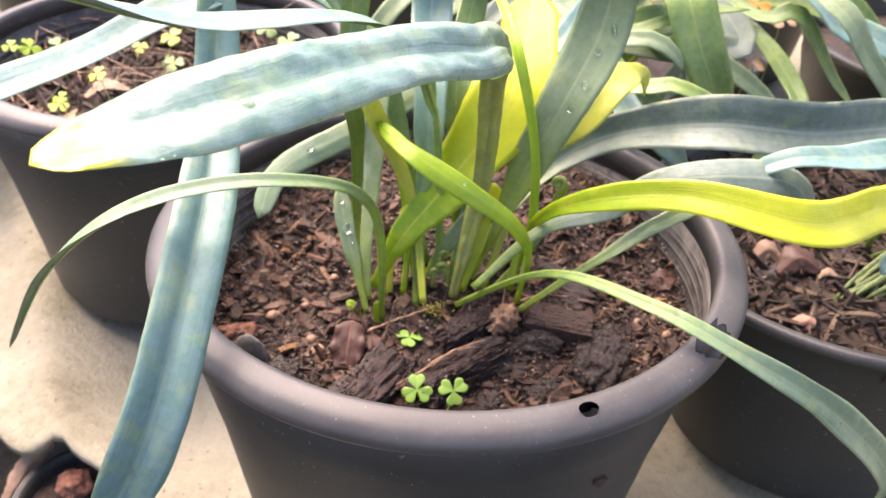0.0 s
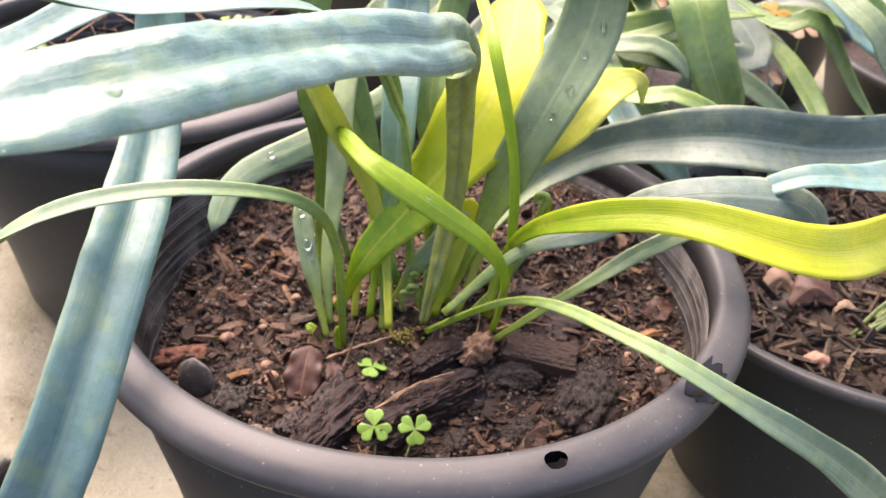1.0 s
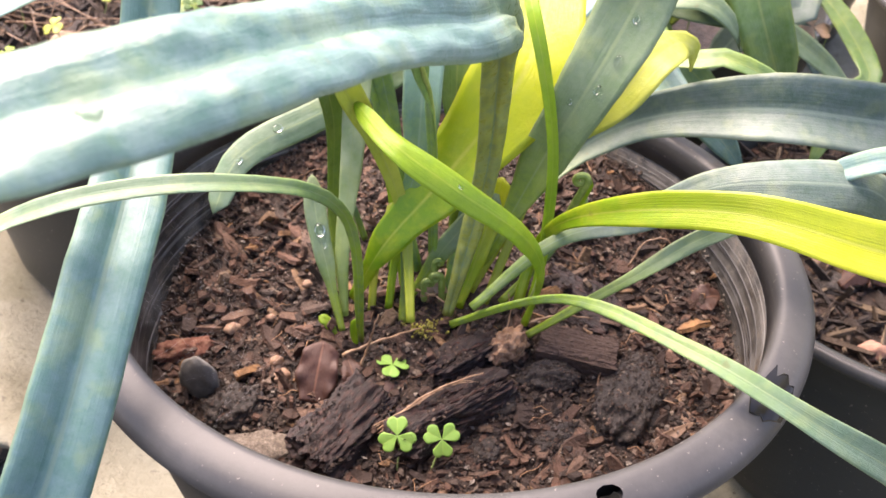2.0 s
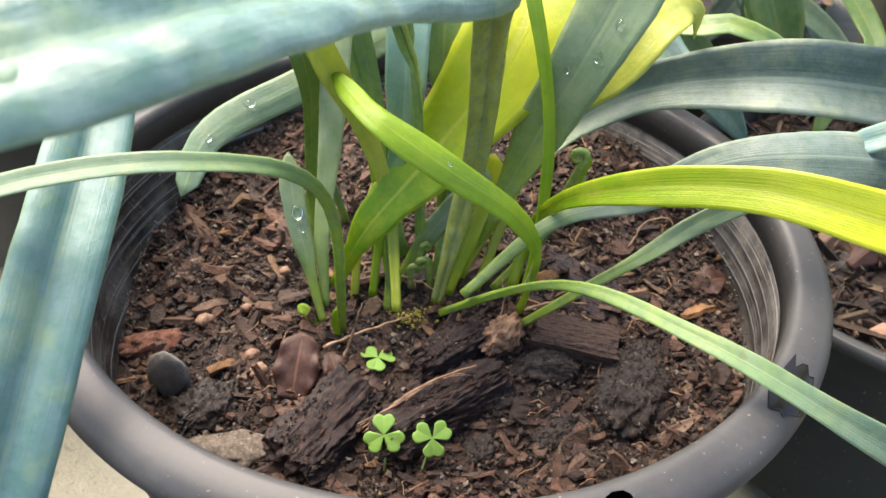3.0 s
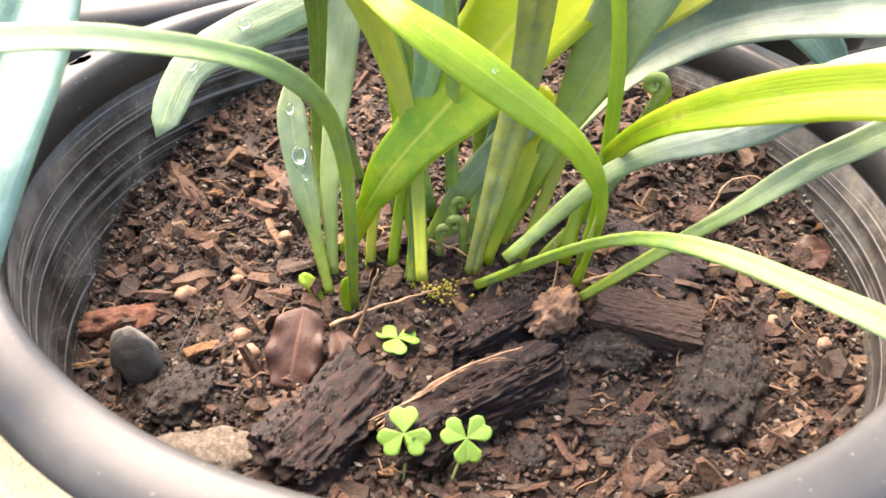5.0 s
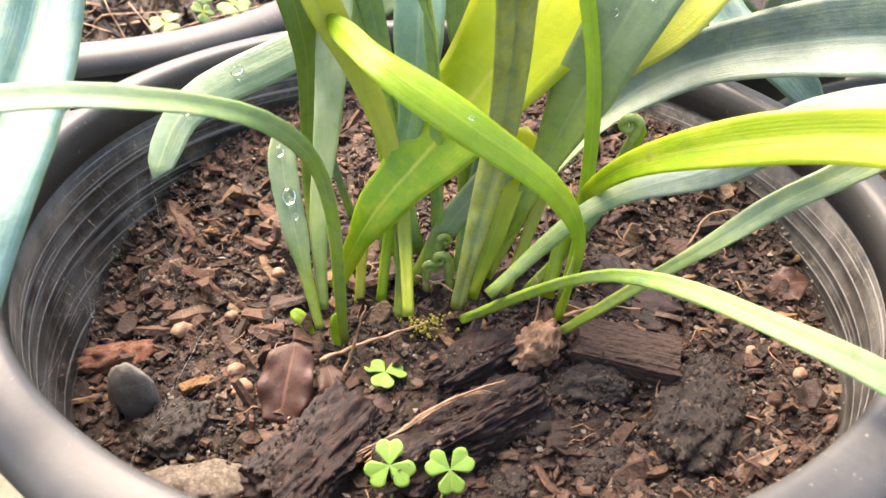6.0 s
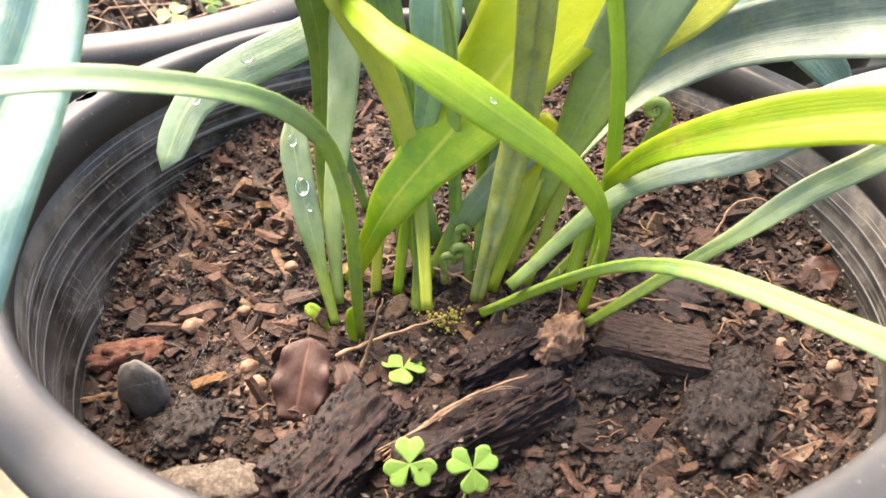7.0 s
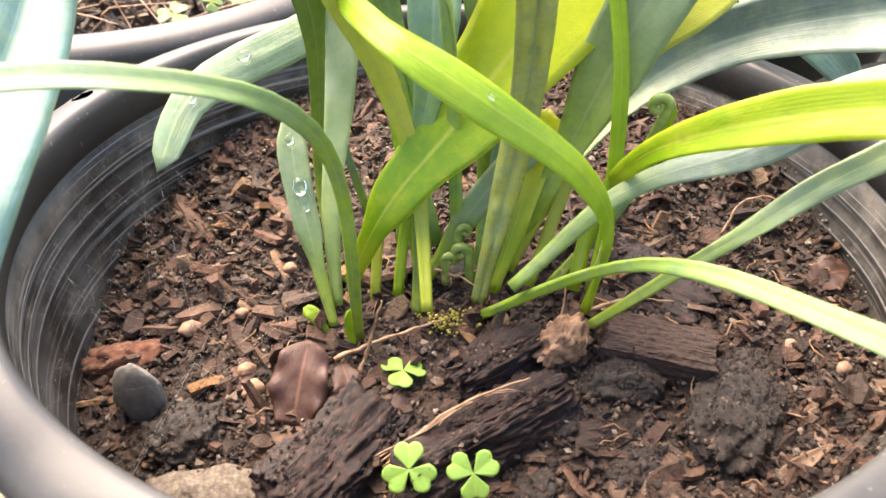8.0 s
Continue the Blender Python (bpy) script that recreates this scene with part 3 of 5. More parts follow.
for lay in (0.0, -0.007):
    grid = []
    for x in gx:
        y0 = max(-1.2, sheet_front(x)) + 0.004 * noise.noise(Vector((x * 20, 1, 0)))
        grid.append([bm.verts.new((x, y, sheet_z(x, y) + lay)) for y in (y0 + (2.6 - y0) * (j / NY) ** 1.3 for j in range(NY + 1))])
    for i in range(NX):
        for j in range(NY):
            q = (grid[i][j], grid[i + 1][j], grid[i + 1][j + 1], grid[i][j + 1])
            bm.faces.new(q if lay == 0 else q[::-1])
    if lay == 0:
        first = grid
for i in range(NX):
    bm.faces.new((first[i + 1][0], first[i][0], grid[i][0], grid[i + 1][0]))
solo("cement_sheet", bm, M_CEMENT, "sand-coloured corrugated cement sheet with stains", "cement sheet", kind="structure")

bm = bmesh.new()
rings = []
for r in (0.0, 0.3, 0.7, 1.4, 3, 8, 30, 200):
    rings.append([bm.verts.new((r * math.cos(a) + 0.001 * k, r * math.sin(a), -0.16 + (0.02 * noise.noise(Vector((r * 3, a, 0))) if r < 5 else 0))) for k, a in enumerate(2 * math.pi * k / 48 for k in range(48))])
for a, b in zip(rings, rings[1:]):
    for k in range(48):
        bm.faces.new((a[k], b[k], b[(k + 1) % 48], a[(k + 1) % 48]))
solo("ground", bm, M_YARD, "dark bare yard earth under the cement sheet", "ground", kind="structure")

# ---- pots ----
MAIN, LEFT, RIGHT, REAR = (0.0, 0.0), (-0.21, 0.311), (0.295, 0.085), (0.183, 0.391)
wide_lip_pot(MAIN, "large black plastic nursery pot with a wide rounded rim", holes=(-72.3, 157))
wide_lip_pot(LEFT, "black plastic pot of weeds behind the fern pot", holes=(60,), rim=0.230)
plain_pot(RIGHT, 0.147, 0.102, GROUND, 0.190, "black plastic pot with a thin rim, full of soil")
plain_pot(REAR, 0.150, 0.11, GROUND, 0.22, "dusty black pot of strap ferns")


def soil_z(x, y):
    r = math.hypot(x, y)
    z = 0.1876 + 0.0144 * math.exp(-((x + 0.002) ** 2 + y ** 2) / 0.0042) + 0.082 * x + 0.110 * y + 0.17 * max(0.0, y)
    z += 0.0035 * noise.noise(Vector((x * 28, y * 28, 3))) + 0.0018 * noise.noise(Vector((x * 75, y * 75, 7)))
    return z - 0.004 * max(0, (r - 0.12) / 0.02) ** 2 * 0.3


def soil_edge(a):
    """Where the soil of the main pot meets the wall, in the direction a."""
    depth = RIM - soil_z(0.138 * math.cos(a), 0.138 * math.sin(a))
    r = 0.1460 - 0.0042 * (depth - 0.02) / 0.036 if depth < 0.056 else 0.1418 - 0.0073 * (depth - 0.056) / 0.034
    return r + 0.0005


def soil_disc(name, centre, radius, zfun, label, material=M_SOIL, nr=70, na=150):
    bm = bmesh.new()
    rings = []
    for i in range(nr + 1):
        ring = []
        for k in range(na):
            a = 2 * math.pi * k / na
            r = (radius(a) if callable(radius) else radius) * (0.004 + 0.996 * i / nr)
            x, y = r * math.cos(a), r * math.sin(a)
            z = zfun(x, y) + 0.0018 * noise.noise(Vector((x * 230, y * 230, 1))) + 0.0006 * noise.noise(Vector((x * 500, y * 500, 9)))
            ring.append(bm.verts.new((centre[0] + x, centre[1] + y, z)))
        rings.append(ring)
    bm.faces.new(rings[0])
    for a, b in zip(rings, rings[1:]):
        for k in range(na):
            bm.faces.new((a[k], b[k], b[(k + 1) % na], a[(k + 1) % na]))
    low = [bm.verts.new((v.co.x, v.co.y, v.co.z - 0.012)) for v in rings[-1]]
    for k in range(na):
        bm.faces.new((rings[-1][k], low[k], low[(k + 1) % na], rings[-1][(k + 1) % na]))
    bm.faces.new(low[::-1])
    return solo(name, bm, material, label, "soil")


soil = soil_disc("potting_soil", MAIN, soil_edge, soil_z, "dark damp potting soil covered with bark chips")
soil_left = soil_disc("potting_soil", LEFT, 0.139, lambda x, y: 0.187 + 0.004 * noise.noise(Vector((x * 25, y * 25, 11))), "dry brown soil with weeds and litter", nr=36, na=90)
soil_right = soil_disc("potting_soil", RIGHT, 0.138, lambda x, y: 0.170 + 0.006 * noise.noise(Vector((x * 22, y * 22, 15))), "dark soil with stones and dry chips", nr=36, na=90)
soil_rear = soil_disc("potting_soil", REAR, 0.139, lambda x, y: 0.195 + 0.004 * noise.noise(Vector((x * 22, y * 22, 19))), "dark soil in the rear pot", nr=30, na=80)

# ---- the fern in the main pot ----
fern = thing("fern", (0.0005, 0.0018, 0.2081), "strap-leaved fern with long blue-green and lime leaves", "fern")
CAMWARD = (0, -0.75, 0.65)

# arching over the left side, thin and nearly edge-on
leaf(fern, [(-0.0375, -0.0177, 0.1960), (-0.0434, -0.0385, 0.2830), (-0.0815, -0.0665, 0.3154), (-0.1395, -0.0839, 0.3156), (-0.1890, -0.0745, 0.2772), (-0.2301, -0.0498, 0.2066)],
     [(0, 0.0029), (0.1, 0.0046), (0.3, 0.0058), (0.5, 0.0076), (0.78, 0.0104), (1, 0.0048)], M_STALKY, up0=(-0.2, -0.9, 0.2), up1=(-0.2, 0.3, 1), fold=0.35, tip=0.08, seed=1)
# fresh green arch crossing in front
leaf(fern, [(0.0383, -0.0193, 0.2092), (0.0404, -0.0284, 0.2456), (0.0281, -0.0369, 0.2726), (0.0005, -0.0394, 0.2956), (-0.0250, -0.0274, 0.3092), (-0.0409, 0.0024, 0.3112)],
     [(0, 0.0040), (0.2, 0.0056), (0.42, 0.0101), (0.7, 0.0121), (0.88, 0.0092), (1, 0.0058)], M_FRESH, up0=(0.7, -0.6, 0.3), up1=(0.1, -0.8, 0.75), fold=-0.18, seed=2, tip=0.08)
# yellow-green stalk rising to the left
leaf(fern, [(-0.0149, -0.0198, 0.2093), (-0.0163, -0.0012, 0.2292), (-0.0195, 0.0087, 0.2523), (-0.0304, 0.0094, 0.2840), (-0.0438, -0.0019, 0.3165), (-0.0539, -0.0203, 0.3473)],
     [(0, 0.0041), (0.25, 0.0051), (0.6, 0.0102), (0.85, 0.0133), (1, 0.0102)], M_OLIVE, up0=CAMWARD, up1=(0.5, -0.7, 0.4), fold=0.45, seed=3)
# broad lime leaf leaning back
leaf(fern, [(-0.0417, 0.0045, 0.2035), (-0.0270, 0.0009, 0.2386), (0.0033, 0.0141, 0.2732), (0.0341, 0.0287, 0.3177), (0.0547, 0.0990, 0.3535)],
     [(0, 0.0059), (0.1, 0.0084), (0.2, 0.0169), (0.38, 0.0319), (0.6, 0.0437), (0.85, 0.0336), (1, 0.0101)], M_LIMEGREEN, up0=(-0.35, -0.85, 0.45), up1=(-0.35, -0.88, 0.35), fold=0.10, seed=4, tip=0.12)
# big leaf that bends forward over the pot
leaf(fern, [(0.0030, -0.0092, 0.2055), (0.0153, -0.0044, 0.2801), (0.0135, -0.0240, 0.3397), (0.0094, -0.0578, 0.3750), (-0.0028, -0.0852, 0.3855), (-0.0317, -0.1138, 0.3955), (-0.0728, -0.1684, 0.4073), (-0.1330, -0.2225, 0.4104)],
     [(0, 0.0054), (0.15, 0.0103), (0.34, 0.0135), (0.48, 0.0238), (0.72, 0.0324), (0.88, 0.0313), (1, 0.0211)], M_BIG, "big blue-green leaf bending forward, yellow at the tip",
     up0=(0, -1, 0.1), up1=(0.15, -0.15, 1), fold=0.05, bulge=0.11, lumps=0.0012, n=120, m=14, seed=5, tip=0.055)
# thin upright
leaf(fern, [(0.0416, -0.0077, 0.2087), (0.0453, -0.0039, 0.2382), (0.0436, 0.0005, 0.2925), (0.0310, 0.0134, 0.3461), (0.0244, 0.0758, 0.3641), (0.0174, 0.1094, 0.3879)],
     [(0, 0.0041), (0.3, 0.0051), (0.7, 0.0062), (1, 0.0072)], M_FRESH, up0=CAMWARD, up1=CAMWARD, fold=0.5, seed=6)
# long yellow leaf to the right
leaf(fern, [(0.0360, -0.0057, 0.2069), (0.0441, 0.0043, 0.2356), (0.0540, -0.0313, 0.2792), (0.0978, -0.0731, 0.3109), (0.1556, -0.0924, 0.3071), (0.2152, -0.0502, 0.2894), (0.2587, -0.0380, 0.2880)],
     [(0, 0.0049), (0.18, 0.0066), (0.4, 0.0142), (0.7, 0.0230), (0.9, 0.0230), (1, 0.0142)], M_LIME, "glossy yellow-green leaf", up0=(-0.3, -0.7, 0.5), up1=(0.1, -0.72, 0.7), fold=0.22, seed=7)
# blue-green leaf under it
leaf(fern, [(0.0120, -0.0249, 0.2232), (0.0470, -0.0139, 0.2522), (0.0798, -0.0233, 0.2730), (0.1050, -0.0282, 0.2916), (0.1350, -0.0337, 0.2988), (0.1764, -0.0264, 0.2897), (0.1949, -0.0282, 0.2682)],
     [(0, 0.0042), (0.2, 0.0063), (0.45, 0.0137), (0.75, 0.0231), (0.92, 0.0200), (1, 0.0105)], M_GREYBLUE, up0=(0, -0.6, 0.75), up1=(0.1, -0.6, 0.75), fold=-0.2, seed=8)
# front right, drooping over the rim
leaf(fern, [(0.0056, -0.0137, 0.2022), (0.0045, -0.0133, 0.2026), (0.0454, -0.0502, 0.2506), (0.0863, -0.0938, 0.2631), (0.1296, -0.1206, 0.2509), (0.1813, -0.1186, 0.2133), (0.2365, -0.1023, 0.1512), (0.2571, -0.0774, 0.0916)],
     [(0, 0.0033), (0.17, 0.0038), (0.3, 0.0061), (0.42, 0.0086), (0.55, 0.0127), (0.68, 0.0181), (0.82, 0.0208), (0.95, 0.0191), (1, 0.0108)], M_STALKY, "grey-green leaf drooping over the rim", up0=(0.2, -0.7, 0.55), up1=(0.30, -0.88, 0.36), fold=0.22, seed=9)
# rear right, thin
leaf(fern, [(0.0388, -0.0274, 0.2094), (0.0582, -0.0329, 0.2314), (0.0788, -0.0334, 0.2486), (0.1013, -0.0272, 0.2612), (0.1232, -0.0237, 0.2718), (0.1523, -0.0168, 0.2853)],
     [(0, 0.0034), (0.3, 0.0045), (0.6, 0.0082), (1, 0.0108)], M_GREY, up0=(0, -0.7, 0.7), fold=0.2, seed=10)
# long wide leaf to the right
leaf(fern, [(0.0044, 0.0051, 0.2159), (0.0424, 0.0401, 0.2365), (0.0749, 0.0673, 0.2540), (0.1100, 0.0685, 0.2708), (0.1590, 0.0447, 0.2890), (0.2150, 0.0373, 0.2870), (0.2669, 0.0353, 0.2914), (0.3029, 0.0237, 0.2883)],
     [(0, 0.0050), (0.18, 0.0078), (0.35, 0.0212), (0.6, 0.0335), (0.9, 0.0346), (1, 0.0201)], M_GREYBLUE, "long blue-green leaf with a silvery sheen", up0=(-0.3, -0.7, 0.6), up1=(0, -0.82, 0.5), fold=0.5, seed=11, lumps=0.0007)
# tall upright on the right
leaf(fern, [(0.0156, 0.0078, 0.2145), (0.0298, 0.0080, 0.2492), (0.0407, 0.0070, 0.2798), (0.0556, 0.0037, 0.3194), (0.0754, 0.0174, 0.3599), (0.0775, 0.0191, 0.4068)],
     [(0, 0.0045), (0.15, 0.0080), (0.4, 0.0219), (0.7, 0.0298), (1, 0.0239)], M_GREY, "broad upright green leaf with water drops", up0=(-0.3, -0.8, 0.5), up1=(-0.35, -0.85, 0.3), fold=0.16, seed=12)
# lime leaf with a hooked tip
leaf(fern, [(0.0142, 0.0020, 0.2102), (0.0494, 0.0286, 0.2748), (0.0756, 0.0277, 0.3026), (0.0927, 0.0367, 0.3188), (0.1098, 0.0571, 0.3160), (0.1164, 0.0586, 0.3113), (0.1211, 0.0689, 0.2953)],
     [(0, 0.0042), (0.3, 0.0104), (0.55, 0.0198), (0.75, 0.0198), (0.9, 0.0094), (1, 0.0042)], M_OLIVE, "pale lime leaf with a hooked tip", up0=(-0.2, -0.8, 0.6), up1=(-0.1, -0.6, 0.8), fold=0.12, seed=13)
# upright blue leaf in the middle
leaf(fern, [(-0.0233, 0.0137, 0.2152), (-0.0202, 0.0114, 0.2458), (-0.0138, 0.0139, 0.2742), (-0.0117, 0.0298, 0.3154), (-0.0085, 0.0779, 0.3475), (-0.0055, 0.0830, 0.3956)],
     [(0, 0.0048), (0.2, 0.0074), (0.42, 0.0169), (0.7, 0.0233), (1, 0.0190)], M_BLUE, up0=(0.05, -0.9, 0.4), fold=0.28, seed=14)
leaf(fern, [(0.0052, 0.0130, 0.2141), (0.0066, 0.0249, 0.2595), (0.0041, 0.0435, 0.3102), (0.0168, 0.0949, 0.3402), (0.0270, 0.0984, 0.3749)],
     [(0, 0.0048), (0.3, 0.0106), (0.6, 0.0223), (1, 0.0127)], M_GREEN, up0=(0.4, -0.8, 0.4), fold=0.2, seed=15)
# left bundle
leaf(fern, [(-0.0468, 0.0080, 0.1954), (-0.0521, 0.0290, 0.2365), (-0.0516, 0.0347, 0.2819), (-0.0553, 0.0186, 0.3239), (-0.0535, 0.0310, 0.3588), (-0.0490, 0.0411, 0.3966)],
     [(0, 0.0038), (0.25, 0.0065), (0.5, 0.0120), (0.75, 0.0174), (1, 0.0196)], M_GREEN, up0=(0.55, -0.75, 0.3), fold=0.3, seed=16)
leaf(fern, [(-0.0453, -0.0111, 0.2058), (-0.0466, -0.0005, 0.2365), (-0.0431, 0.0131, 0.2694), (-0.0402, 0.0286, 0.3050), (-0.0363, 0.0478, 0.3257)],
     [(0, 0.0036), (0.3, 0.0073), (0.7, 0.0119), (1, 0.0104)], M_PALE, up0=(-0.2, -0.85, 0.4), fold=-0.12, seed=17)
leaf(fern, [(-0.0464, -0.0168, 0.2015), (-0.0527, -0.0058, 0.2258), (-0.0581, 0.0075, 0.2457), (-0.0611, 0.0221, 0.2621)],
     [(0, 0.0032), (0.25, 0.0044), (0.5, 0.0089), (0.8, 0.0103), (1, 0.0063)], M_GREY, "short green leaf with water drops", up0=CAMWARD, fold=0.05, seed=18, tip=0.15)
# arch to the left behind the bundle
leaf(fern, [(0.0058, 0.0145, 0.2154), (0.0241, 0.0410, 0.2941), (0.0119, 0.0681, 0.3182), (-0.0152, 0.0550, 0.3044), (-0.0541, 0.0527, 0.2793), (-0.0945, 0.0389, 0.2614), (-0.1076, 0.0203, 0.2400)],
     [(0, 0.0039), (0.3, 0.0089), (0.55, 0.0150), (0.85, 0.0153), (1, 0.0133)], M_STALKY, "curved green leaf with a rounded tip and drops", up0=(0.3, -0.6, 0.6), up1=(-0.2, -0.72, 0.68), fold=-0.12, seed=19, tip=0.055)
# wide leaf hanging outside the rim
leaf(fern, [(-0.0107, 0.0137, 0.2134), (-0.0389, 0.0494, 0.3132), (-0.0788, 0.0670, 0.3719), (-0.1164, 0.0398, 0.3809), (-0.1208, 0.0134, 0.3432), (-0.1213, -0.0206, 0.3134), (-0.1247, -0.0830, 0.2884), (-0.1394, -0.1426, 0.2398), (-0.1677, -0.1647, 0.1863)],
     [(0, 0.0048), (0.25, 0.0085), (0.42, 0.0149), (0.52, 0.0223), (0.7, 0.0276), (0.9, 0.0286), (1, 0.0159)], M_BLUE, "wide blue-green leaf hanging over the rim", up0=(0.35, -0.9, 0.15), up1=(0.15, -1, 0.12), fold=0.34, bulge=0.09, seed=20, n=60, lumps=0.0007)
# thin leaf across the top left
leaf(fern, [(-0.0031, 0.0097, 0.2107), (-0.0112, 0.0044, 0.3159), (-0.0406, -0.0566, 0.3849), (-0.1131, -0.0913, 0.3974), (-0.1633, -0.1376, 0.4273), (-0.2032, -0.2275, 0.4560)],
     [(0, 0.0046), (0.4, 0.0091), (0.7, 0.0162), (1, 0.0121)], M_BLUE, up0=(-0.4, -0.4, 0.8), up1=(0.0, 0.0, 1), fold=0.2, seed=21)
# pale leaf at the far left
leaf(fern, [(-0.0125, 0.0215, 0.2125), (-0.0357, 0.0492, 0.3200), (-0.0804, 0.0729, 0.3579), (-0.1344, 0.0245, 0.3629), (-0.1854, 0.0069, 0.3421), (-0.2548, -0.0059, 0.3192)],
     [(0, 0.0048), (0.3, 0.0106), (0.6, 0.0211), (0.9, 0.0232), (1, 0.0127)], M_BLUE, up0=(-0.4, -0.4, 0.8), up1=(-0.1, -0.45, 0.9), fold=0.25, seed=22)
# stalks to the right of the crown, and short stalks
for k, (a, b, c, w) in enumerate((((0.0287, -0.0022, 0.2067), (0.0496, 0.0057, 0.2299), (0.0672, 0.0188, 0.2556), 0.006), ((0.0210, -0.0027, 0.2067), (0.0350, 0.0145, 0.2434), (0.0468, 0.0333, 0.2839), 0.0075),
                                  ((0.0019, 0.0014, 0.2063), (0.0117, 0.0202, 0.2516), (0.0205, 0.0398, 0.3062), 0.010), ((-0.0250, -0.0001, 0.2008), (-0.0205, 0.0118, 0.2290), (-0.0062, 0.0190, 0.2538), 0.0065),
                                  ((-0.0183, -0.0076, 0.1982), (-0.0180, 0.0043, 0.2223), (-0.0190, 0.0143, 0.2453), 0.0045), ((-0.0332, 0.0011, 0.1968), (-0.0309, 0.0110, 0.2208), (-0.0224, 0.0229, 0.2477), 0.006),
                                  ((-0.0373, 0.0497, 0.2048), (-0.0452, 0.0519, 0.2331), (-0.0492, 0.0556, 0.2623), 0.005), ((-0.0175, 0.0099, 0.2045), (-0.0218, 0.0224, 0.2367), (-0.0267, 0.0338, 0.2715), 0.007))):
    leaf(fern, [a, b, c], [(0, 0.0038), (0.4, w * 0.62), (1, w)], (M_GREEN, M_OLIVE, M_BLUE, M_FRESH)[k % 4], up0=CAMWARD, fold=0.3, seed=30 + k, n=18, m=6, rib=False, stalk=0.004)
leaf(fern, [(0.0085, -0.0052, 0.2061), (0.0188, 0.0079, 0.2365), (0.0269, 0.0199, 0.2640)], [(0, 0.0042), (0.5, 0.0105), (1, 0.0126)], M_LIME, up0=(-0.5, -0.8, 0.4), fold=0.2, seed=44, n=20, m=6)
leaf(fern, [(-0.0139, 0.0034, 0.2063), (0.0032, 0.0084, 0.2349), (0.0249, 0.0138, 0.2584)], [(0, 0.0042), (0.5, 0.0095), (1, 0.0116)], M_GREY, up0=(0, -0.8, 0.6), fold=0.1, seed=45, n=20, m=6)
# tiny new leaves at the foot of the left bundle
for a, b in (((-0.0495, -0.0107, 0.1931), (-0.0580, -0.0055, 0.1999)), ((-0.0403, -0.0173, 0.1914), (-0.0403, -0.0162, 0.2082))):
    mid = tuple((p + q) / 2 + d for p, q, d in zip(a, b, (0, 0, 0.002)))
    leaf(fern, [a, mid, b], [(0, 0.002), (0.5, 0.005), (1, 0.005)], M_FRESH, up0=(0, -0.7, 0.7), n=12, m=6, rib=False, stalk=0.0015, tip=0.3, seed=50)


def fiddlehead(foot, top, turns, radius, thick, lean=1.0):
    """A young leaf rolled up at its end."""
    foot, top = Vector(foot), Vector(top)
    pts = [foot.lerp(top, k / 8) + Vector((0, 0, 0.002 * math.sin(math.pi * k / 8))) for k in range(9)]
    for k in range(1, 26):
        a = math.pi - turns * 2 * math.pi * k / 25
        r = radius * (1 - 0.75 * k / 25)
        pts.append(top + Vector((lean * (radius + r * math.cos(a)), 0.0008 * k / 25, r * math.sin(a))))
    part("fiddlehead", tube_bm(pts, lambda u: thick * (1 - 0.45 * u), 8), M_STEM, fern, "rolled-up young leaf")


fiddlehead((0.0507, 0.0125, 0.2227), (0.0626, 0.0044, 0.2727), 1.2, 0.0034, 0.0021, -1)
leaf(fern, [(0.0499, 0.0146, 0.2220), (0.0578, 0.0092, 0.2476), (0.0642, 0.0039, 0.2737)], [(0, 0.0041), (0.6, 0.0062), (1, 0.0041)], M_FRESH, up0=(0.3, -0.8, 0.3), fold=0.3, n=16, m=6, rib=False, seed=60)
fiddlehead((-0.0046, 0.0026, 0.2076), (-0.0037, 0.0038, 0.2253), 1.1, 0.0022, 0.0016, 1)
fiddlehead((0.0004, -0.0009, 0.2070), (-0.0001, 0.0007, 0.2186), 1.2, 0.0030, 0.0019, -1)
fiddlehead((-0.0079, -0.0001, 0.2061), (-0.0088, 0.0003, 0.2158), 1.2, 0.0022, 0.0016, 1)


# ---- things lying on the soil ----
def stick(name, ctrl, r, mat, label, category="twig", n=20, group=""):
    pts, _ = spline(ctrl, n)
    pts = [p + Vector((noise.noise(p * 300), noise.noise(p * 300 + Vector((5, 0, 0))), noise.noise(p * 300 + Vector((0, 9, 0))))) * r * 0.9 for p in pts]
    return solo(name, tube_bm(pts, lambda u: r * (1 - 0.6 * u) * (1 + 0.2 * math.sin(u * 31)), 6), mat, label, category, group)


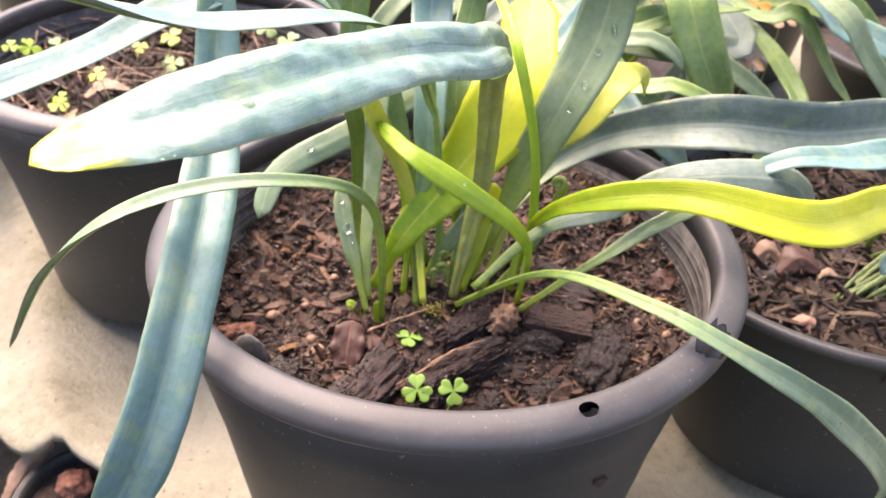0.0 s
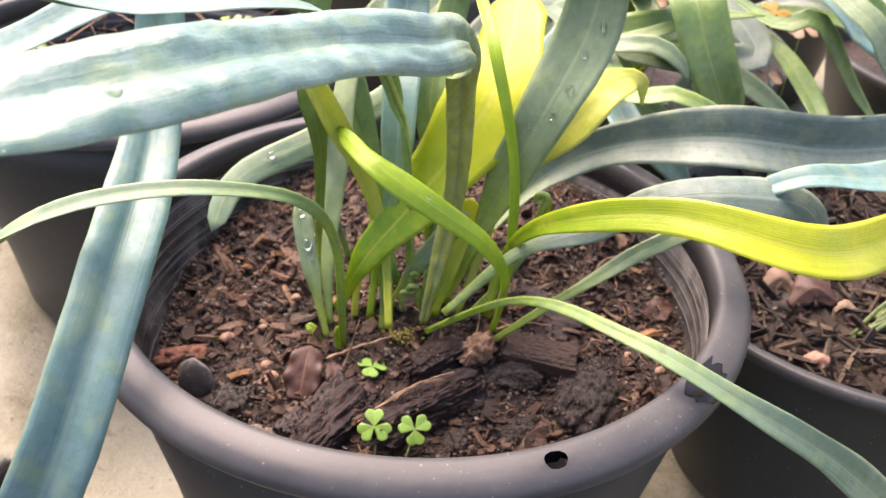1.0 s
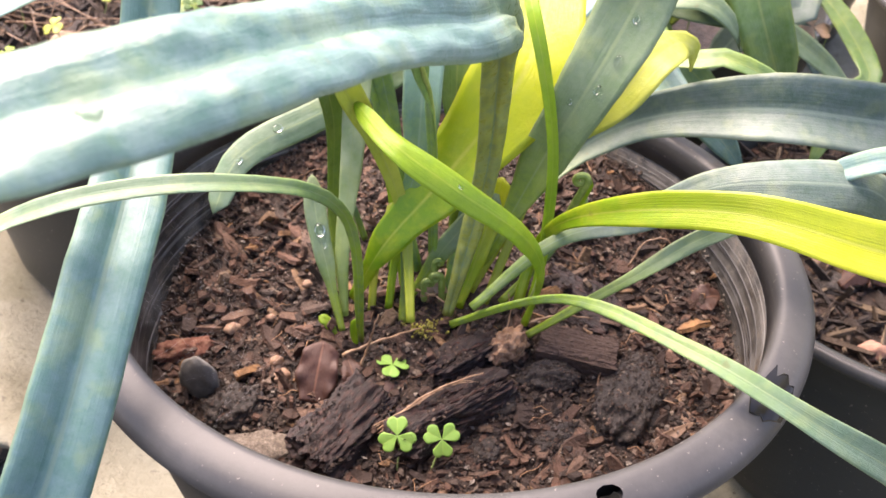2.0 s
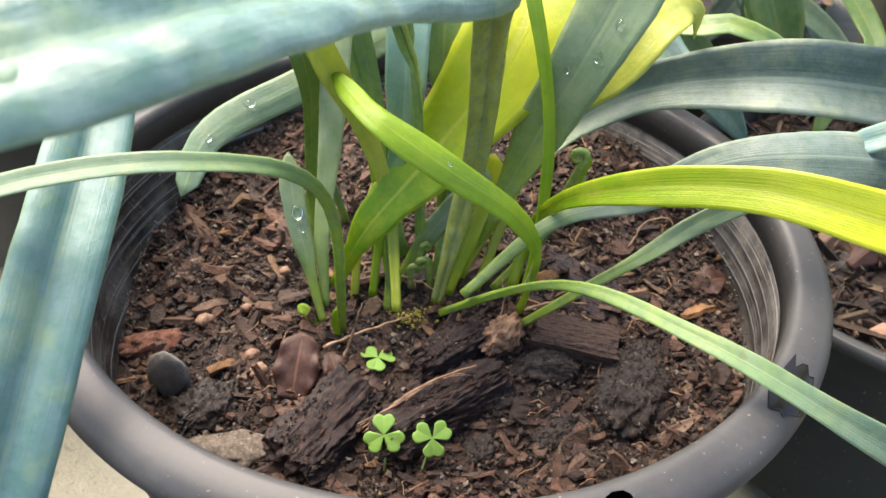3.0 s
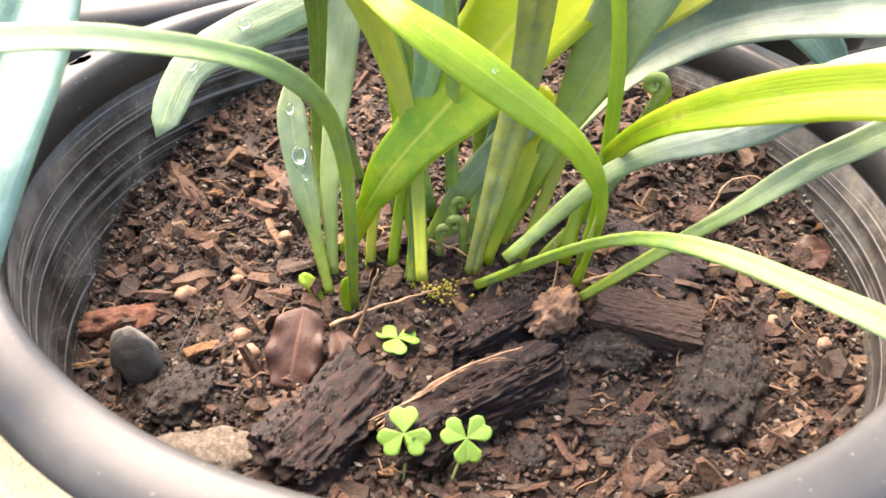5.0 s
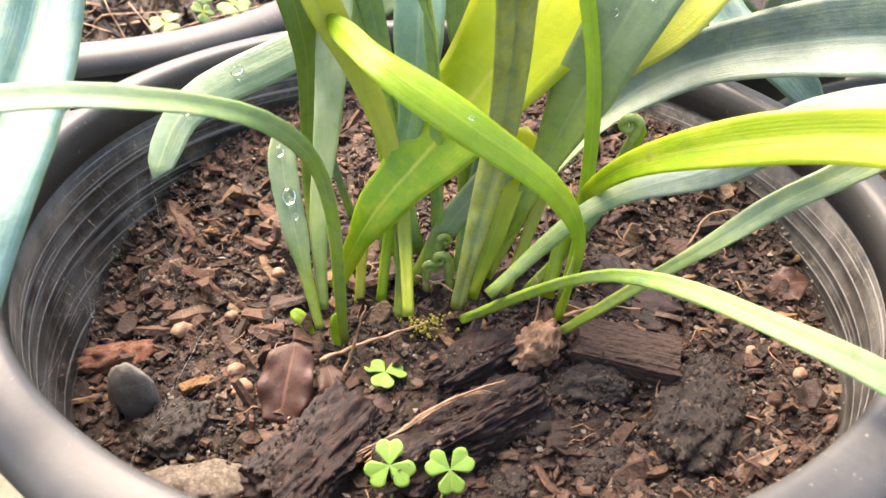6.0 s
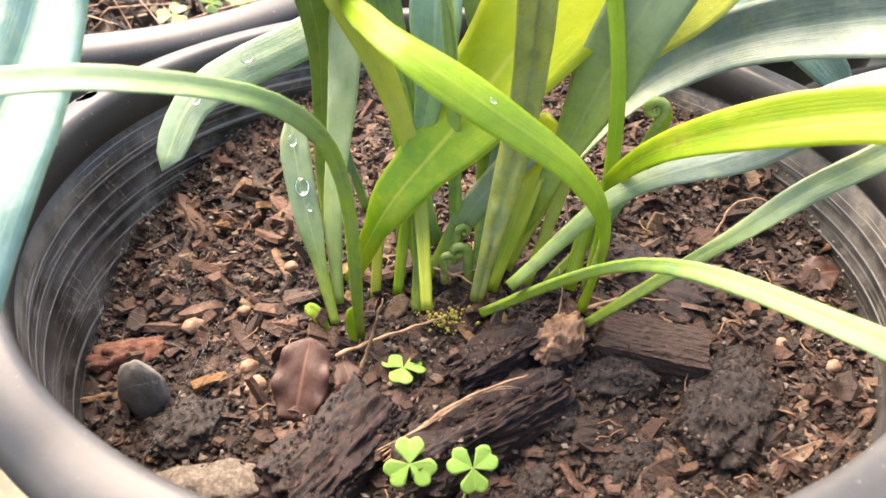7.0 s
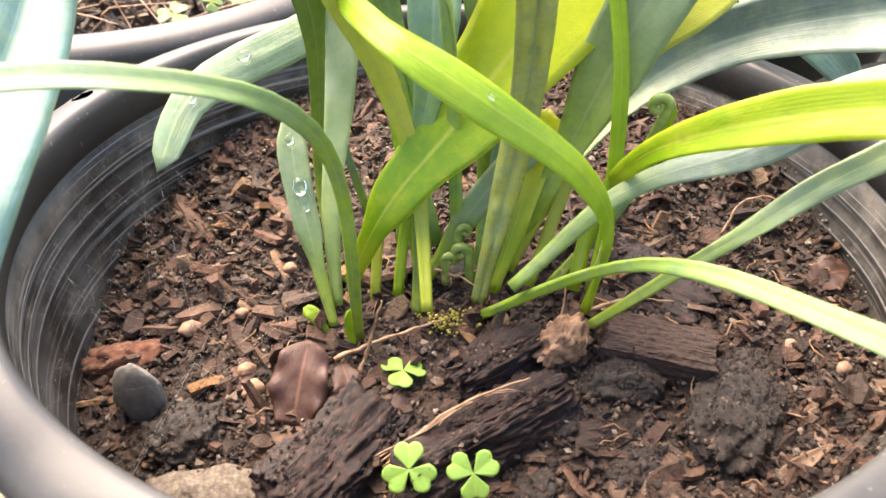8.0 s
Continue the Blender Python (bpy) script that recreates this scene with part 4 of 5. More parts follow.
def block_bm(loc, size, rz, rx=0, ry=0, cuts=20, jag=0.10, seed=0.0):
    """A split piece of wood or bark with worn, grooved faces."""
    bm = bmesh.new()
    bmesh.ops.create_cube(bm, size=2)
    bmesh.ops.subdivide_edges(bm, edges=bm.edges[:], cuts=cuts, use_grid_fill=True)
    for v in bm.verts:
        c = v.co.copy()
        g = noise.noise(Vector((c.x * 0.9 + seed, c.y * 5.5, c.z * 5.5))) + 0.9 * noise.noise(Vector((c.x * 1.8 + seed, c.y * 13, c.z * 13))) + 0.55 * noise.noise(Vector((c.x * 11 + seed, c.y * 17, c.z * 17)))
        h = noise.fractal(c * 1.5 + Vector((seed, 3, 1)), 0.7, 2, 4)
        k = 1 + jag * g + jag * 1.4 * h
        sq = max(abs(c.y), abs(c.z))
        rr = math.hypot(c.y, c.z)
        round_ = 1 - 0.22 * max(0, rr / max(sq, 1e-6) - 1)
        v.co = Vector((c.x * (1 + jag * 2.2 * noise.noise(Vector((c.y * 3, c.z * 3, seed)))) * size[0], c.y * k * round_ * size[1], c.z * k * round_ * size[2]))
    bmesh.ops.transform(bm, matrix=pose(*loc, rx, ry, rz), verts=bm.verts)
    return bm


def crumbs(parent, loc, size, rot, count, seed):
    """Small grains that cling to the top of a clod."""
    rnd = random.Random(seed)
    bm = bmesh.new()
    turn = Matrix.Rotation(radians(rot), 3, 'Z')
    for _ in range(count):
        d = Vector((rnd.gauss(0, 1), rnd.gauss(0, 1), abs(rnd.gauss(0, 1)))).normalized()
        k = 1.01 + 0.22 * noise.fractal(d * 2.3 + Vector((seed, seed * 2.3, 0)), 0.8, 2.1, 4)
        c = Vector(loc) + turn @ Vector((d.x * size[0] * k, d.y * size[1] * k, d.z * size[2] * k))
        r = 0.0003 + 0.0009 * rnd.random() ** 2
        vs = [bm.verts.new(c + Vector(o) * r * rnd.uniform(0.6, 1.4)) for o in ((1, 0, 0), (0, 1, 0), (-1, 0, 0), (0, -1, 0), (0.2, 0.1, 1), (0, 0, -1))]
        for f in ((0, 1, 4), (1, 2, 4), (2, 3, 4), (3, 0, 4), (1, 0, 5), (2, 1, 5), (3, 2, 5), (0, 3, 5)):
            bm.faces.new([vs[i] for i in f])
    tagged(part("crumb_coat", bm, M_CRUMB, parent, smooth=False), kind="stuff")


def split_piece(name, loc, size, turn, mat, label, category, jag, seed, cuts=30, smooth=True):
    """A block laid in place with its fibres along its own length."""
    rx, ry, rz = turn
    ob = solo(name, block_bm((0, 0, 0), size, 0, 0, 0, cuts, jag, seed), mat, label, category, smooth=smooth)
    ob.matrix_basis = pose(*loc, rx, ry, rz)
    rnd = random.Random(int(seed * 10))
    if category == "bark":
        crumb = bmesh.new()
        for _ in range(420):
            c = Vector((size[0] * rnd.uniform(-0.95, 0.95), size[1] * rnd.uniform(-0.95, 0.95), size[2] * rnd.uniform(0.80, 1.02)))
            r = 0.0003 + 0.0008 * rnd.random() ** 2
            vs = [crumb.verts.new(c + Vector(o) * r * rnd.uniform(0.6, 1.4)) for o in ((1, 0, 0), (0, 1, 0), (-1, 0, 0), (0, -1, 0), (0.2, 0.1, 1), (0, 0, -1))]
            for f in ((0, 1, 4), (1, 2, 4), (2, 3, 4), (3, 0, 4), (1, 0, 5), (2, 1, 5), (3, 2, 5), (0, 3, 5)):
                crumb.faces.new([vs[i] for i in f])
        coat = new("crumb_coat", mesh_of("crumb_coat", crumb, M_CRUMB, False))
        coat.parent = ob
        tagged(coat, kind="stuff")
        for _ in range(7):
            x, y = size[0] * rnd.uniform(-0.5, 0.3), size[1] * rnd.uniform(-0.8, 0.8)
            ln = size[0] * rnd.uniform(0.35, 0.7)
            line = [Vector((x + ln * k / 6, y + rnd.gauss(0, 0.0003), size[2] * 0.97 + 0.0006 * math.sin(k))) for k in range(7)]
            fibre = new("fibre", mesh_of("fibre", tube_bm(line, lambda u: 0.0006 * (1 - 0.7 * abs(2 * u - 1)), 5), M_BARK))
            fibre.parent = ob
            tagged(fibre, "loose reddish bark fibre")
    return ob


split_piece("wood_block", (0.0625, -0.0265, 0.1955), (0.0185, 0.0090, 0.0095), (14, 5, -14), M_WOOD, "split weathered wood block half buried in soil", "wood block", 0.05, 1.5, 24, False)
split_piece("bark_piece", (0.0650, 0.0070, 0.1985), (0.0230, 0.0135, 0.0048), (16, 6, -38), M_FURROW, "reddish brown fibrous bark on the soil", "bark", 0.16, 4.2)
split_piece("bark_piece", (-0.0440, -0.0610, 0.1838), (0.0215, 0.0128, 0.0085), (14, -8, 50), M_FURROW, "dark furrowed piece of bark on the soil", "bark", 0.17, 2.1, 36)
split_piece("bark_piece", (0.0030, -0.0585, 0.1892), (0.0250, 0.0105, 0.0090), (-20, -9, 30), M_FURROW, "long dark piece of bark beside the clover", "bark", 0.20, 6.3, 36)
split_piece("bark_piece", (0.0115, -0.0300, 0.1985), (0.0170, 0.0075, 0.0055), (-10, -8, 30), M_FURROW, "brown bark chunk under the fern stalks", "bark", 0.22, 8.8)
for loc, size, s, rot in (((0.0850, -0.0490, 0.1900), (0.0150, 0.0270, 0.0125), 3, -30), ((0.0480, -0.0385, 0.1925), (0.0150, 0.0085, 0.0080), 5, 8), ((0.0265, -0.0530, 0.1895), (0.0095, 0.0085, 0.0075), 7, 0),
                          ((-0.0945, -0.0420, 0.1775), (0.0140, 0.0115, 0.0075), 9, 20), ((0.0500, -0.0640, 0.1850), (0.0130, 0.0090, 0.0045), 12, 40), ((0.0190, -0.0700, 0.1830), (0.0120, 0.0080, 0.0055), 14, 70)):
    clod = thing("peat_clod", loc, "dark crumbly clod of damp peat", "soil clod", "peat clods")
    part("lump", lump_bm(loc, size, 0.22, 2.3, 5, s, rot), M_CLOD, clod)
    crumbs(clod, loc, size, rot, int(2.2e6 * size[0] * size[1]), s)
solo("sandy_clod", lump_bm((-0.0810, -0.0665, 0.1755), (0.0230, 0.0095, 0.0050), 0.30, 3.0, 4, 2, 6), M_SANDCLOD, "sandy brown crumbly clod", "soil clod")
solo("red_clod", lump_bm((-0.1225, -0.0080, 0.1800), (0.0130, 0.0065, 0.0050), 0.42, 1.7, 4, 4, 15), M_REDCLOD, "reddish crumbling clod of soil", "soil clod")
root_clod = thing("root_clod", (0.0305, -0.0285, 0.2030), "tan clod of soil caught in roots", "soil clod")
part("lump", lump_bm((0.0305, -0.0285, 0.2030), (0.0105, 0.0060, 0.0085), 0.34, 2.6, 5, 6, 35), M_TANCLOD, root_clod)
for k in range(5):
    pts, _ = spline([(0.0240 + 0.003 * k, -0.0330, 0.2000 + 0.002 * (k % 3)), (0.0265 + 0.0025 * k, -0.0345, 0.2075), (0.0290 + 0.002 * k, -0.0300, 0.2125 - 0.001 * k)], 10)
    part("rootlet", tube_bm(pts, lambda u: 0.00035 * (1 - 0.5 * u), 5), M_TWIG, root_clod)
solo("flat_stone", lump_bm((-0.1110, -0.0330, 0.1850), (0.0092, 0.0034, 0.0140), 0.10, 1.6, 4, 1, -12), M_SLATE, "smooth dark grey flat stone standing in soil", "stone")
for loc, s in (((-0.1008, 0.0021, 0.1848), 0.0040), ((-0.0741, -0.0295, 0.1843), 0.0042), ((-0.0774, -0.0195, 0.1838), 0.0034), ((-0.0823, 0.0058, 0.1885), 0.0026), ((0.1173, -0.0457, 0.1909), 0.0028),
               ((0.1233, -0.0358, 0.1965), 0.0030), ((-0.0654, 0.0202, 0.1983), 0.0028), ((0.1094, -0.0236, 0.1959), 0.0030)):
    solo("pebble", lump_bm(loc, (s, s * 0.8, s * 0.7), 0.20, 1.1, 3, s * 900, s * 9000), M_PEBBLE, "small tan pebble on the soil", "pebble", "pebbles")


def flat_leaf(name, ctrl, widths, mat, label, up, fold=0.1, seed=0.0, ragged=0.35, **kw):
    t = thing(name, ctrl[0], label, "dead leaf")
    bm, mids = blade_bm(ctrl, widths, up0=up, fold=fold, thick=0.0006, stalk=0.0008, n=20, m=12, tip=0.15, seed=seed, lumps=0.0006, ragged=ragged, **kw)
    bl = part("blade", bm, mat, t)
    part("midrib", tube_bm([p for p, w in mids[1:-2]], lambda u: 0.0005 * (1 - 0.6 * u), 5), M_TWIG, bl)
    return t


flat_leaf("dry_leaf", [(-0.0590, -0.0450, 0.1830), (-0.0568, -0.0345, 0.1930), (-0.0545, -0.0235, 0.2005)], [(0, 0.012), (0.4, 0.0195), (0.8, 0.0165), (1, 0.009)], M_DRY, "brown dry leaf with veins leaning on the soil", (-0.1, -0.8, 0.6), seed=70, ragged=0.08)
flat_leaf("dry_leaf", [(-0.0382, -0.0423, 0.1882), (-0.0410, -0.0344, 0.1910), (-0.0437, -0.0267, 0.1930)], [(0, 0.006), (0.5, 0.012), (1, 0.005)], M_DRY, "crumpled brown leaf scrap", (0.2, -0.5, 0.8), seed=71)
flat_leaf("dry_leaf", [(-0.0269, -0.0492, 0.1894), (-0.0224, -0.0438, 0.1907), (-0.0169, -0.0419, 0.1902)], [(0, 0.005), (0.5, 0.009), (1, 0.004)], M_DRY, "small brown leaf scrap", (0, -0.4, 0.9), seed=72)
flat_leaf("dry_leaf", [(0.1240, 0.0023, 0.2024), (0.1326, 0.0044, 0.2060), (0.1392, 0.0058, 0.2053)], [(0, 0.006), (0.5, 0.014), (1, 0.006)], M_DRY, "reddish brown leaf scrap by the pot wall", (-0.2, -0.5, 0.8), seed=73)
flat_leaf("seed_husk", [(-0.0079, 0.0014, 0.2098), (-0.0028, 0.0012, 0.2131), (0.0029, 0.0004, 0.2113)], [(0, 0.003), (0.5, 0.0055), (1, 0.003)], M_DRYPALE, "pale tan seed husk at the fern's foot", (0, -0.7, 0.7), fold=-0.5, seed=74)
flat_leaf("dry_leaf", [(-0.1118, 0.0974, 0.1863), (-0.1159, 0.1017, 0.1927), (-0.1200, 0.1060, 0.2002)], [(0, 0.002), (0.4, 0.003), (0.8, 0.006), (1, 0.003)], M_DRYPALE, "small pale dry leaf against the pot wall", (0.3, -0.7, 0.4), seed=75)
for c in ([(0.0985, -0.0741, 0.1865), (0.0884, -0.0644, 0.1899), (0.0770, -0.0571, 0.1884)], [(0.0845, -0.0771, 0.1845), (0.0976, -0.0716, 0.1904), (0.1104, -0.0647, 0.1917)], [(0.1145, -0.0674, 0.1879), (0.1064, -0.0582, 0.1908), (0.0992, -0.0535, 0.1895)]):
    flat_leaf("dry_leaf", c, [(0, 0.003), (0.5, 0.005), (1, 0.002)], M_TANLEAF, "rolled tan dry leaf strip", (0, -0.5, 0.8), fold=0.6, seed=76)

stick("twig", [(-0.0370, -0.0313, 0.1931), (-0.0332, -0.0267, 0.2058), (-0.0296, -0.0230, 0.2170)], 0.0008, M_TWIG, "thin tan twig standing in the soil")
stick("twig", [(-0.0459, -0.0264, 0.1944), (-0.0274, -0.0201, 0.1987), (-0.0092, -0.0155, 0.2022)], 0.0009, M_TWIG, "brown twig lying by the fern's foot")
stick("twig", [(-0.0122, 0.0016, 0.2110), (-0.0021, -0.0043, 0.2113), (0.0040, -0.0088, 0.2085)], 0.0007, M_TWIG, "thin pale twig by the seed husk")
stick("twig", [(-0.0092, -0.0008, 0.2093), (0.0064, -0.0018, 0.2133), (0.0137, -0.0021, 0.2131)], 0.0006, M_TWIG, "thin pale twig by the seed husk")
stick("root", [(-0.0270, -0.0670, 0.1890), (-0.0113, -0.0575, 0.1985), (0.0028, -0.0522, 0.2028), (0.0171, -0.0480, 0.2055)], 0.0008, M_TWIG, "tan fibrous root curving over the bark", "root")
stick("root", [(-0.0235, -0.0600, 0.1890), (-0.0060, -0.0520, 0.1970), (0.0080, -0.0480, 0.2005)], 0.0005, M_TWIG, "thin root beside the bark", "root")
stick("root", [(0.0202, -0.0328, 0.1961), (0.0275, -0.0259, 0.2065), (0.0305, -0.0205, 0.2143), (0.0301, -0.0130, 0.2220)], 0.0006, M_TWIG, "tan root rising from a soil clod", "root")
stick("twig", [(0.0346, -0.0204, 0.2068), (0.0525, -0.0153, 0.2102), (0.0695, -0.0137, 0.2077)], 0.0008, M_TWIG, "thin pinkish twig over the wood block")
stick("root", [(0.0851, -0.0662, 0.1886), (0.0940, -0.0535, 0.1939), (0.1044, -0.0548, 0.1938), (0.1128, -0.0490, 0.1931)], 0.0006, M_TWIG, "thin curly root on the mulch", "root")
stick("twig", [(0.0412, -0.0640, 0.1835), (0.0435, -0.0516, 0.1893), (0.0432, -0.0472, 0.1914)], 0.0005, M_TWIG, "short orange twig in the soil")
stick("root", [(0.0951, 0.0217, 0.2105), (0.1036, 0.0291, 0.2201), (0.1150, 0.0289, 0.2224), (0.1167, 0.0221, 0.2138)], 0.0006, M_TWIG, "curved thin root by the pot wall", "root")
stick("twig", [(-0.0037, 0.0190, 0.2182), (0.0031, 0.0200, 0.2310), (0.0100, 0.0168, 0.2267)], 0.0006, M_TWIG, "thin pale root loop behind the stalks")
for k in range(7):
    d = 0.0022 * (k - 3)
    stick("root", [(-0.0290 + d, -0.0680 - 0.3 * d, 0.1880), (-0.0125 + d * 0.7, -0.0580 + 0.6 * d, 0.1965 + 0.0006 * (k % 3)), (0.0005 + d, -0.0530 + 0.6 * d, 0.2010), (0.0080 + d, -0.0505, 0.2020)],
          0.00032, M_TWIG, "fine tan root strand over the bark", "root", 20, "root strands")
bm = bmesh.new()
for k in range(150):
    c = Vector((-0.0078 + random.gauss(0, 0.0045), -0.0125 + random.gauss(0, 0.0035), 0))
    c.z = soil_z(c.x, c.y) + 0.001 + 0.003 * random.random()
    bmesh.ops.create_icosphere(bm, subdivisions=1, radius=0.0003 + 0.0006 * random.random() ** 2, matrix=Matrix.Translation(c))
solo("moss", bm, M_MOSS, "tuft of yellowish moss at the fern's foot", "moss", kind="stuff")


# ---- clover sprouts ----
def heart_bm(base, out, nor, size, seed=0.0):
    """A heart-shaped leaflet with a crease, its point at base."""
    out, nor = Vector(out).normalized(), Vector(nor).normalized()
    out = (out - nor * out.dot(nor)).normalized()
    side = nor.cross(out)
    bm = bmesh.new()
    uvl = bm.loops.layers.uv.new("UVMap")
    n, m = 10, 10
    tops, bots, meta = [], [], {}
    for i in range(n + 1):
        rt, rb = [], []
        for k in range(m + 1):
            s = -1 + 2 * k / m
            u = i / n
            ang = s * 1.0
            reach = 1.05 * (1 - 0.17 * math.exp(-(s / 0.20) ** 2)) * (1 - 0.30 * abs(s) ** 3)
            r = u * size * reach
            p = Vector(base) + out * (r * math.cos(ang * 0.80)) + side * (r * math.sin(ang * 0.80)) + nor * (0.10 * size * u * abs(s) - 0.10 * size * u * u)
            v1, v2 = bm.verts.new(p + nor * 0.00018), bm.verts.new(p - nor * 0.00018)
            meta[v1] = meta[v2] = ((s + 1) / 2, u)
            rt.append(v1), rb.append(v2)
        tops.append(rt), bots.append(rb)

    def quad(*vs):
        f = bm.faces.new(vs)
        for lp in f.loops:
            lp[uvl].uv = meta[lp.vert]
    for i in range(n):
        for k in range(m):
            quad(tops[i][k], tops[i][k + 1], tops[i + 1][k + 1], tops[i + 1][k])
            quad(bots[i][k + 1], bots[i][k], bots[i + 1][k], bots[i + 1][k + 1])
        quad(tops[i][0], tops[i + 1][0], bots[i + 1][0], bots[i][0])
        quad(tops[i + 1][m], tops[i][m], bots[i][m], bots[i + 1][m])
    for k in range(m):
        quad(tops[n][k], tops[n][k + 1], bots[n][k + 1], bots[n][k])
    bmesh.ops.recalc_face_normals(bm, faces=bm.faces)
    return bm


def clover(foot, hub, size, turn, nor, label, leaflets=3, mat=None, group="clover sprouts"):
    t = thing("clover_sprout", foot, label, "clover", group)
    foot, hub = Vector(foot), Vector(hub)
    mid = foot.lerp(hub, 0.5) + Vector((0.001, 0.001, 0.001))
    pts, _ = spline([foot - Vector((0, 0, 0.003)), mid, hub], 12)
    part("stem", tube_bm(pts, lambda u: 0.00045, 6), M_CLSTEM, t)
    nor = Vector(nor).normalized()
    x = nor.cross(Vector((0, 1, 0))).normalized()
    y = nor.cross(x)
    for k in range(leaflets):
        a = radians(turn + 120 * k)
        part("leaflet", heart_bm(hub, x * math.cos(a) + y * math.sin(a), nor, size, k), mat or M_CLOVER, t)
    return t


clover((-0.0217, -0.0369, 0.1865), (-0.0230, -0.0345, 0.1965), 0.0076, 80, (0.1, 0.05, 1), "wet clover sprout with shiny bright green leaflets")
clover((-0.0074, -0.0837, 0.1817), (-0.0024, -0.0784, 0.1965), 0.0078, 95, (0, -0.75, 0.65), "clover sprout with three bright green leaflets")
clover((-0.0211, -0.0811, 0.1818), (-0.0211, -0.0757, 0.1956), 0.0082, 25, (-0.1, -0.7, 0.7), "pale green clover sprout")
clover((0.0309, -0.0351, 0.1893), (0.0342, -0.0308, 0.1919), 0.0060, 60, (0.2, -0.4, 0.8), "clover leaf under a soil clod")
solo("seedling", lump_bm((0.0465, -0.0603, 0.1855), (0.0016, 0.0010, 0.0008), 0.1, 1, 2), M_CLOVER, "tiny green seedling in the soil", "seedling")

# ---- water drops ----
def drop_on(which, u, across, size):
    """A bead of water on a leaf of the fern: u along it, across from -1 to 1."""
    ctrl, widths, up0, up1 = SPINES[which]
    pts, _ = spline(ctrl, 60)
    k = min(59, max(1, int(u * 60)))
    tan = (pts[k + 1] - pts[k - 1]).normalized()
    nor = Vector(up0).normalized().lerp(Vector(up1).normalized(), u)
    nor = (nor - tan * nor.dot(tan)).normalized()
    side = tan.cross(nor)
    c = pts[k] + side * across * table(widths, u) * 0.5 + nor * (0.0012 + 0.25 * size)
    bm = lump_bm((0, 0, 0), (size * 0.75, size, size * 0.5), 0.10, 1.4, 3, size * 800 + u)
    bmesh.ops.transform(bm, matrix=Matrix.Translation(c) @ Matrix((side, tan, nor)).transposed().to_4x4(), verts=bm.verts)
    solo("water_drop", bm, M_WATER, "clear water drop on a leaf", "water drop", "water drops")


for row in ((17, 0.66, 0.1, 0.0031), (17, 0.88, -0.1, 0.0020), (17, 0.55, 0.3, 0.0012), (11, 0.62, 0.35, 0.0024), (11, 0.55, 0.3, 0.0022), (11, 0.70, 0.2, 0.0018), (11, 0.78, 0.4, 0.0022), (11, 0.5, -0.3, 0.0014),
            (18, 0.62, 0.1, 0.0034), (18, 0.70, -0.3, 0.0020), (18, 0.82, 0.2, 0.0026), (18, 0.90, -0.2, 0.0018), (18, 0.55, -0.1, 0.0022), (4, 0.86, -0.25, 0.0030), (4, 0.74, 0.4, 0.0018),
            (19, 0.93, 0.1, 0.0018), (19, 0.8, -0.4, 0.0014), (8, 0.66, 0.3, 0.0014), (3, 0.45, 0.5, 0.0012), (1, 0.62, 0.3, 0.0012)):
    drop_on(*row)
# dark sheet on the rim: damp and the leaf's cast shadow in one
bm = bmesh.new()
top = [(0.1486, 0.0003), (0.1503, 0.0006), (0.1520, 0.0003), (0.1538, 0.0000), (0.1555, -0.0005), (0.1572, -0.0011), (0.1590, -0.0019), (0.1606, -0.0030), (0.1620, -0.0044), (0.1632, -0.0061)]
grid = []
for k in range(25):
    row = []
    for j, (r, z) in enumerate(top):
        lo = -46.5 + 4.0 * ((j - 4.5) / 4.5) ** 2 + 3.0 * noise.noise(Vector((j * 0.75, 0, 2)))
        hi = -36.0 - 4.0 * ((j - 4.5) / 4.5) ** 2 + 3.0 * noise.noise(Vector((j * 0.75, 0, 9)))
        a = radians(lo + (hi - lo) * k / 24)
        row.append(bm.verts.new((r * math.cos(a), r * math.sin(a), RIM + z)))
    grid.append(row)
for ra, rb in zip(grid, grid[1:]):
    for j in range(len(top) - 1):
        bm.faces.new((ra[j], ra[j + 1], rb[j + 1], rb[j]))
bmesh.ops.solidify(bm, geom=bm.faces[:], thickness=-0.0005)
solo("wet_shaded_patch", bm, M_WET_SHADE, "wet patch on the pot rim, dark with the leaf's painted shadow", "water")


# ---- bark mulch: single chips near the front, the rest in one piece ----
def splinter(rnd, ln, wd, th, flat=0.5):
    """Corners and faces of a torn, slightly bent chip."""
    n = 4
    bend, twist = rnd.uniform(-0.5, 0.5), rnd.uniform(-0.5, 0.5)
    verts, faces = [], []
    for k in range(n + 1):
        u = -1 + 2 * k / n
        taper = 1 - flat * abs(u) ** rnd.uniform(1.5, 4) * rnd.uniform(0.6, 1)
        a, b = wd * taper * rnd.uniform(0.7, 1.15), wd * taper * rnd.uniform(0.7, 1.15)
        x0, x1 = ln * u + rnd.uniform(-0.12, 0.12) * ln, ln * u + rnd.uniform(-0.12, 0.12) * ln
        z = bend * ln * 0.35 * u * u
        t = twist * u * wd * 0.6
        verts += [(x0, -a, z - t - th), (x1, b, z + t - th), (x1, b * 0.85, z + t + th), (x0, -a * 0.85, z - t + th)]
    for k in range(n):
        p, q = 4 * k, 4 * k + 4
        faces += [(p + i, p + (i + 1) % 4, q + (i + 1) % 4, q + i) for i in range(4)]
    faces += [(3, 2, 1, 0), (4 * n, 4 * n + 1, 4 * n + 2, 4 * n + 3)]
    return verts, faces


def chip_data(seed, length, width, thick):
    v, f = splinter(random.Random(seed), length, width, thick)
    me = bpy.data.meshes.new("chip")
    me.from_pydata(v, [], [tuple(reversed(q)) for q in f])
    me.materials.append(M_CHIP)
    return me


